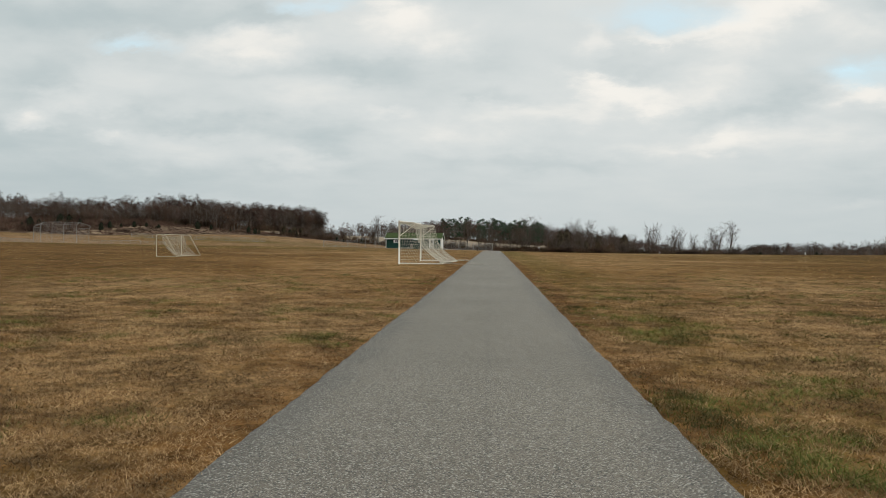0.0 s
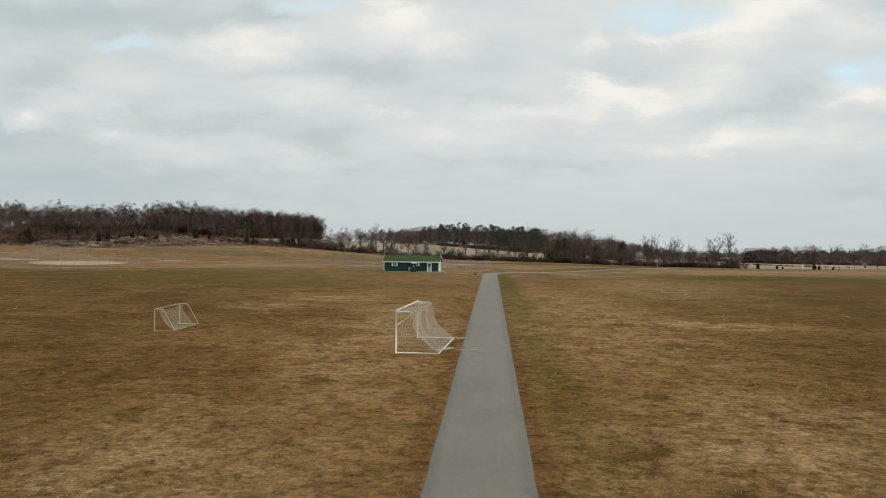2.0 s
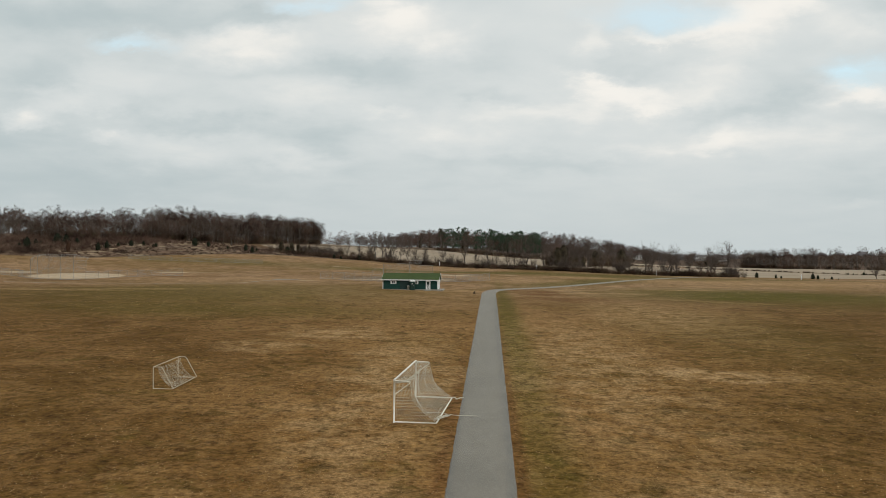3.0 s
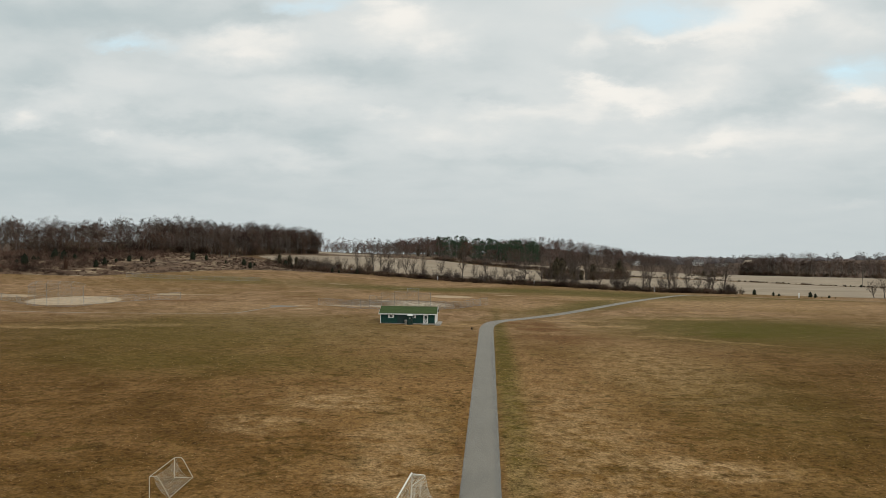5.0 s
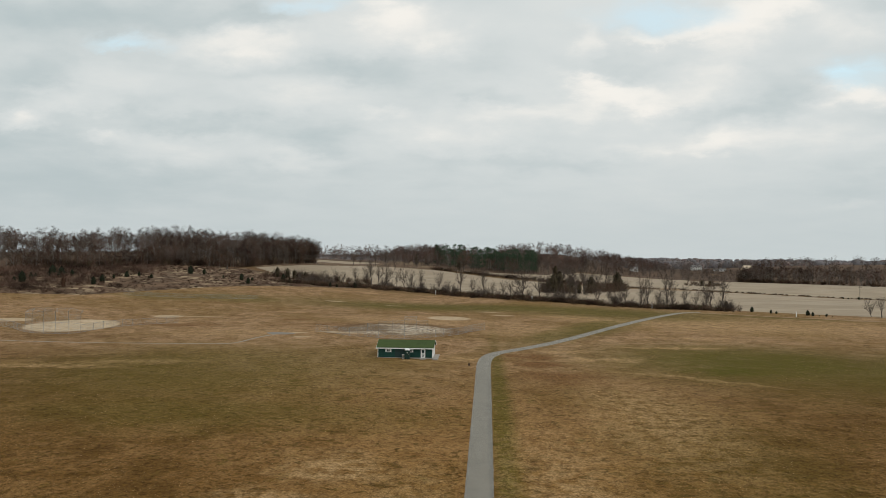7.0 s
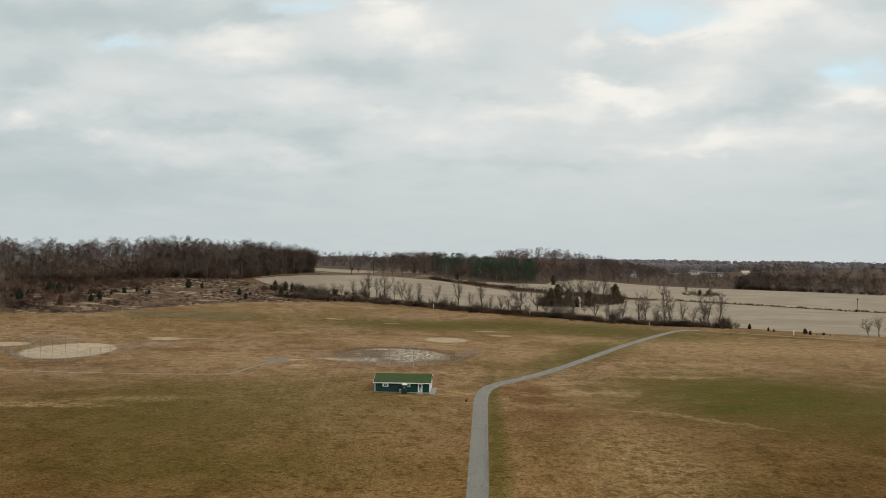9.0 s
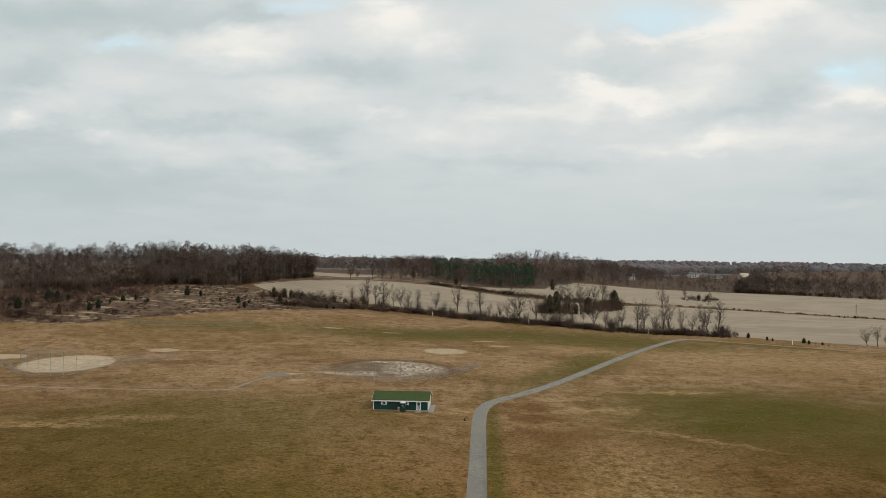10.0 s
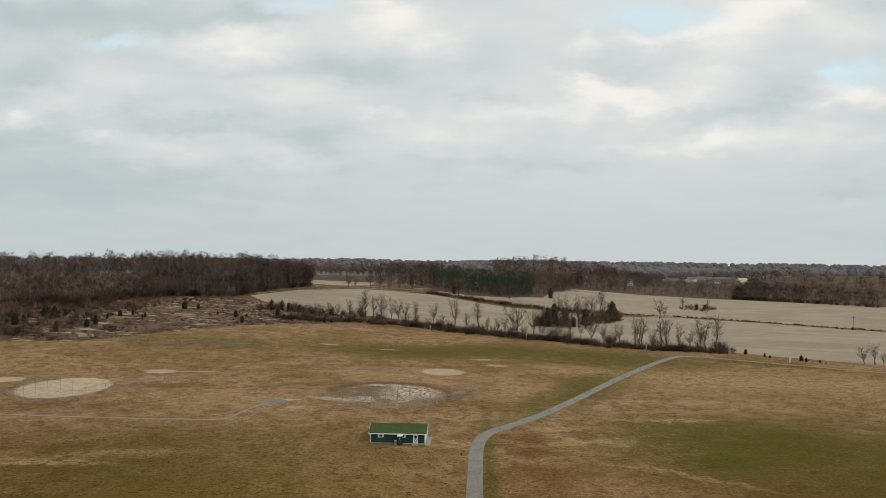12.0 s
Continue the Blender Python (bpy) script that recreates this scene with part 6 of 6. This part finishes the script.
# ---------------------------------------------------------------- markers, poles, far houses
def build_marker(x, y, h):
    t = thing("marker_post", "white painted wooden marker post at the hedgerow", "post", pose(x, y, at(x, y) - 0.1), "marker posts")
    part("shaft", box_mesh("shaft", (-0.16, -0.16, 0), (0.16, 0.16, h), M_TRIM, 0.02), t)
    part("cap", lathe("cap", [(0.30, h), (0.30, h + 0.06), (0.05, h + 0.2)], M_TRIM, 4), t)


for q in ((24, 381.5, 2.3), (77.2, 356.0, 2.0), (-26, 414, 2.3), (128, 321, 1.9), (-76, 430, 2.0)):
    build_marker(*q)


def build_pole(x, y, h):
    t = thing("utility_pole", "weathered wooden utility pole in the stubble field", "utility pole", pose(x, y, at(x, y) - 0.2), "utility poles")
    part("shaft", tube("shaft", [(0, 0, 0), (0, 0, h)], 0.16, M_POLE, 10), t)
    part("crossarm", box_mesh("crossarm", (-1.1, -0.08, h - 0.9), (1.1, 0.08, h - 0.72), M_POLE), t)
    for x_ in (-1.0, -0.5, 0.5, 1.0):
        part("insulator", lathe("insulator", [(0.05, h - 0.72), (0.07, h - 0.66), (0.03, h - 0.56)], M_PLASTIC, 8), t)


build_pole(165, 566, 8.5)
build_pole(234, 491, 8.5)


def build_house(name, x, y, w, d, h, rise, turn, wall, roof, label):
    t = thing(name, label, "house", pose(x, y, at(x, y) - 0.3, 0, 0, turn), "far houses")
    part("walls", box_mesh("walls", (-w / 2, -d / 2, 0), (w / 2, d / 2, h), wall), t)
    bm = bmesh.new()
    o = 0.5
    ring = [(-d / 2 - o, h - 0.1), (d / 2 + o, h - 0.1), (0, h + rise)]
    va = [bm.verts.new((-w / 2 - o, yy, z)) for yy, z in ring]
    vb = [bm.verts.new((w / 2 + o, yy, z)) for yy, z in ring]
    bm.faces.new(va[::-1])
    bm.faces.new(vb)
    for k in range(3):
        bm.faces.new((va[k], va[(k + 1) % 3], vb[(k + 1) % 3], vb[k]))
    me = bpy.data.meshes.new("roof")
    bm.to_mesh(me)
    bm.free()
    me.materials.append(roof)
    part("roof", me, t)
    for i in range(4):
        for z in ([1.0, 3.8] if h > 5 else [1.0]):
            cx = -w / 2 + w * (i + 0.5) / 4
            win = part("window", box_mesh("window", (cx - 0.55, -d / 2 - 0.06, z), (cx + 0.55, -d / 2 - 0.003, z + 1.5), M_GLASS), t, "dark window")
            part("sill", box_mesh("sill", (cx - 0.65, -d / 2 - 0.14, z - 0.12), (cx + 0.65, -d / 2 - 0.004, z - 0.003), M_TRIM), win)
    part("chimney", box_mesh("chimney", (w * 0.25, 0.1, h), (w * 0.25 + 0.9, 1.0, h + rise + 1.0), M_ROOF), t)


build_house("white_house", 332, 1224, 15, 9, 6.0, 2.6, 8, M_HOUSE, M_ROOF, "distant white two-storey house among bare trees")
build_house("white_house", 356, 1184, 16, 9, 3.2, 2.4, -6, M_HOUSE, M_ROOF, "distant low white house among bare trees")
build_house("tan_house", 392, 1169, 14, 12, 3.6, 5.5, 20, M_TANHOUSE, M_TANROOF, "distant tan house with a steep pale roof")
build_house("white_house", 196, 1020, 9, 8, 6.0, 3.0, 30, M_HOUSE, M_ROOF, "distant white house high in the wood")


def build_spoil():
    rng = np.random.default_rng(88)
    n = 26
    u = np.linspace(0, 1, n)
    X, Y = np.meshgrid(120 + 16 * u, 529 + 12 * u, indexing="ij")
    e = np.minimum.reduce([u[:, None] + 0 * Y, 1 - u[:, None] + 0 * Y, u[None] + 0 * X, 1 - u[None] + 0 * X])
    Z = land(X.ravel(), Y.ravel()).reshape(n, n) - 0.1 + np.clip(e * 4, 0, 1) ** 0.8 * (0.9 + 0.6 * np.sin(X * 0.9) * np.cos(Y * 0.7) + 0.25 * rng.random((n, n)))
    i = (np.arange(n - 1)[:, None] * n + np.arange(n - 1)[None]).ravel()
    me = np_mesh("earth_heap", np.stack([X.ravel(), Y.ravel(), Z.ravel()], 1), np.stack([i, i + n, i + n + 1, i + 1], 1), M_EARTH)
    tagged(part("earth_heap", me, smooth=True), "low heap of bare reddish earth in the field", "earth heap", kind="stuff")


build_spoil()


# ---------------------------------------------------------------- grass near the take-off spot
def grass_blades(X, Y, H, W, rng):
    """Thin straight blades, leaning and lying over one another."""
    n = len(X)
    b = rng.uniform(0, 2 * np.pi, n)
    base = np.stack([X, Y, land(X, Y) + rng.uniform(-0.004, 0.014, n)], 1)
    lay = H * rng.uniform(0.2, 2.0, n)
    tip = base + np.stack([np.cos(b) * lay, np.sin(b) * lay, H * rng.uniform(0.35, 1.0, n)], 1)
    a = b + np.pi / 2 + rng.normal(0, 0.55, n)
    side = np.stack([np.cos(a), np.sin(a), rng.normal(0, 0.35, n)], 1) * (W / 2)[:, None]
    V = np.stack([base - side, base + side, tip], 1).reshape(-1, 3)
    return V, np.arange(3 * n).reshape(n, 3)


def build_grass():
    rng = np.random.default_rng(3)
    # tufts of a dozen blades, thinner on the ground with distance
    n, m = 40000, 14
    d = 3.2 + 36 * (1 - rng.random(n) ** 0.40)
    a = rng.uniform(-0.66, 0.58, n)
    X, Y = np.sin(a) * d * 1.2, np.cos(a) * d
    off = np.where(X < 0, -X - 1.64, X - 1.34)
    keep = off > rng.exponential(0.10, n) - 0.03
    X, Y, d = X[keep], Y[keep], d[keep]
    tuft = np.array([noise.noise((x * 0.8, y * 0.8, 1.3)) + 0.6 * noise.noise((x * 2.6, y * 2.6, 7.1)) for x, y in zip(X, Y)])
    bed = np.exp(-((X - 3.2) / 1.0) ** 2 - ((Y - 6.4) / 1.3) ** 2) * 0.62 + np.exp(-((X - 2.6) / 0.7) ** 2 - ((Y - 13) / 4) ** 2) * 0.42 + np.exp(-((X + 2.0) / 0.35) ** 2 - ((Y - 6.9) / 0.5) ** 2) * 0.6 + np.exp(-((X + 2.4) / 0.6) ** 2 - ((Y - 10.6) / 1.2) ** 2) * 0.5 + 0.10 * (X > 1) + 0.12 * np.clip((Y - 12) / 12, 0, 1)
    green = (tuft + bed + rng.normal(0, 0.16, len(X))) > 0.50
    big = rng.uniform(0.6, 1.3, len(X)) * (1 + 0.6 * np.clip(tuft, -0.6, 1)) * np.where(green, 1.25, 1.0)
    k = np.repeat(np.arange(len(X)), m)
    spread = 0.042 * (1 + d[k] / 12)
    BX, BY = X[k] + rng.normal(0, 1, len(k)) * spread, Y[k] + rng.normal(0, 1, len(k)) * spread
    H = rng.uniform(0.018, 0.052, len(k)) * big[k]
    W = rng.uniform(0.0018, 0.0038, len(k)) * (1 + d[k] / 7)
    ok = np.where(BX < 0, -BX - 1.60, BX - 1.30) > 0
    for sel, mat, name, label in ((~green[k] & ok, M_GRASS, "dry_grass", "short dry tan grass beside the path"), (green[k] & ok, M_GREENGRASS, "green_grass", "tufts of green grass beside the path")):
        V, F = grass_blades(BX[sel], BY[sel], H[sel], W[sel], rng)
        tagged(part(name, np_mesh(name, V, F, mat)), label, "grass", kind="stuff")
    # straw tips of the lawn farther out
    d = 11 + 200 * rng.random(70000) ** 1.05
    a = rng.uniform(-0.66, 0.58, len(d))
    X, Y = np.sin(a) * d * 1.15, np.cos(a) * d
    keep = (np.where(X < 0, -X - 1.75, X - 1.7) > 0) & ~((Y > 165) & (X > -28) & (X < 40))
    X, Y, d = X[keep], Y[keep], d[keep]
    V, F = grass_blades(X, Y, rng.uniform(0.025, 0.05, len(X)), rng.uniform(0.004, 0.009, len(X)) * (1 + d / 7), rng)
    tagged(part("straw_tufts", np_mesh("straw_tufts", V, F, M_TUFT)), "dry straw-coloured grass tips on the lawn", "grass", kind="stuff")
    # stone chips standing proud of the worn asphalt
    n = 20000
    dd = 3.2 + 20 * (1 - rng.random(n) ** 0.42)
    X, Y = rng.uniform(-1.58, 1.28, n), dd
    r = rng.uniform(0.0020, 0.0046, n) * (1 + dd / 14)
    t = rng.uniform(0, 2 * np.pi, n)
    Z = land(X, Y) + 0.03 + 0.02 * (1 - np.abs(X + 0.15) / 1.5)
    ring = [np.stack([X + r * np.cos(t + k * 2.1), Y + r * np.sin(t + k * 2.1), Z - 0.004], 1) for k in range(3)]
    top = np.stack([X, Y, Z + r * 0.75], 1)
    V = np.stack([*ring, top], 1).reshape(-1, 3)
    o = (np.arange(n) * 4)[:, None]
    F = np.concatenate([o + np.array([q]) for q in ([0, 1, 3], [1, 2, 3], [2, 0, 3])])
    tagged(part("stone_chips", np_mesh("stone_chips", V, F, M_CHIPS)), "grey and white stone chips in the worn asphalt", "stone chips", kind="stuff")
    # fallen leaves
    n = 90
    X = rng.uniform(1.8, 12, n) * np.where(rng.random(n) < 0.25, -1, 1)
    Y = rng.uniform(4, 20, n)
    C = np.stack([X, Y, land(X, Y) + 0.06], 1)
    t = rng.uniform(0, 2 * np.pi, n)
    u = np.stack([np.cos(t), np.sin(t), rng.uniform(-0.3, 0.3, n)], 1) * rng.uniform(0.025, 0.05, (n, 1))
    w = np.stack([-np.sin(t), np.cos(t), rng.uniform(-0.3, 0.3, n)], 1) * rng.uniform(0.012, 0.024, (n, 1))
    V = np.stack([C - u, C - w * 0.9 - u * 0.2, C + u, C + w * 0.9 - u * 0.1], 1).reshape(-1, 3)
    tagged(part("fallen_leaves", np_mesh("fallen_leaves", V, np.arange(4 * n).reshape(n, 4), M_LEAF)), "pale fallen leaves lying in the grass", "leaves", kind="stuff")


build_grass()
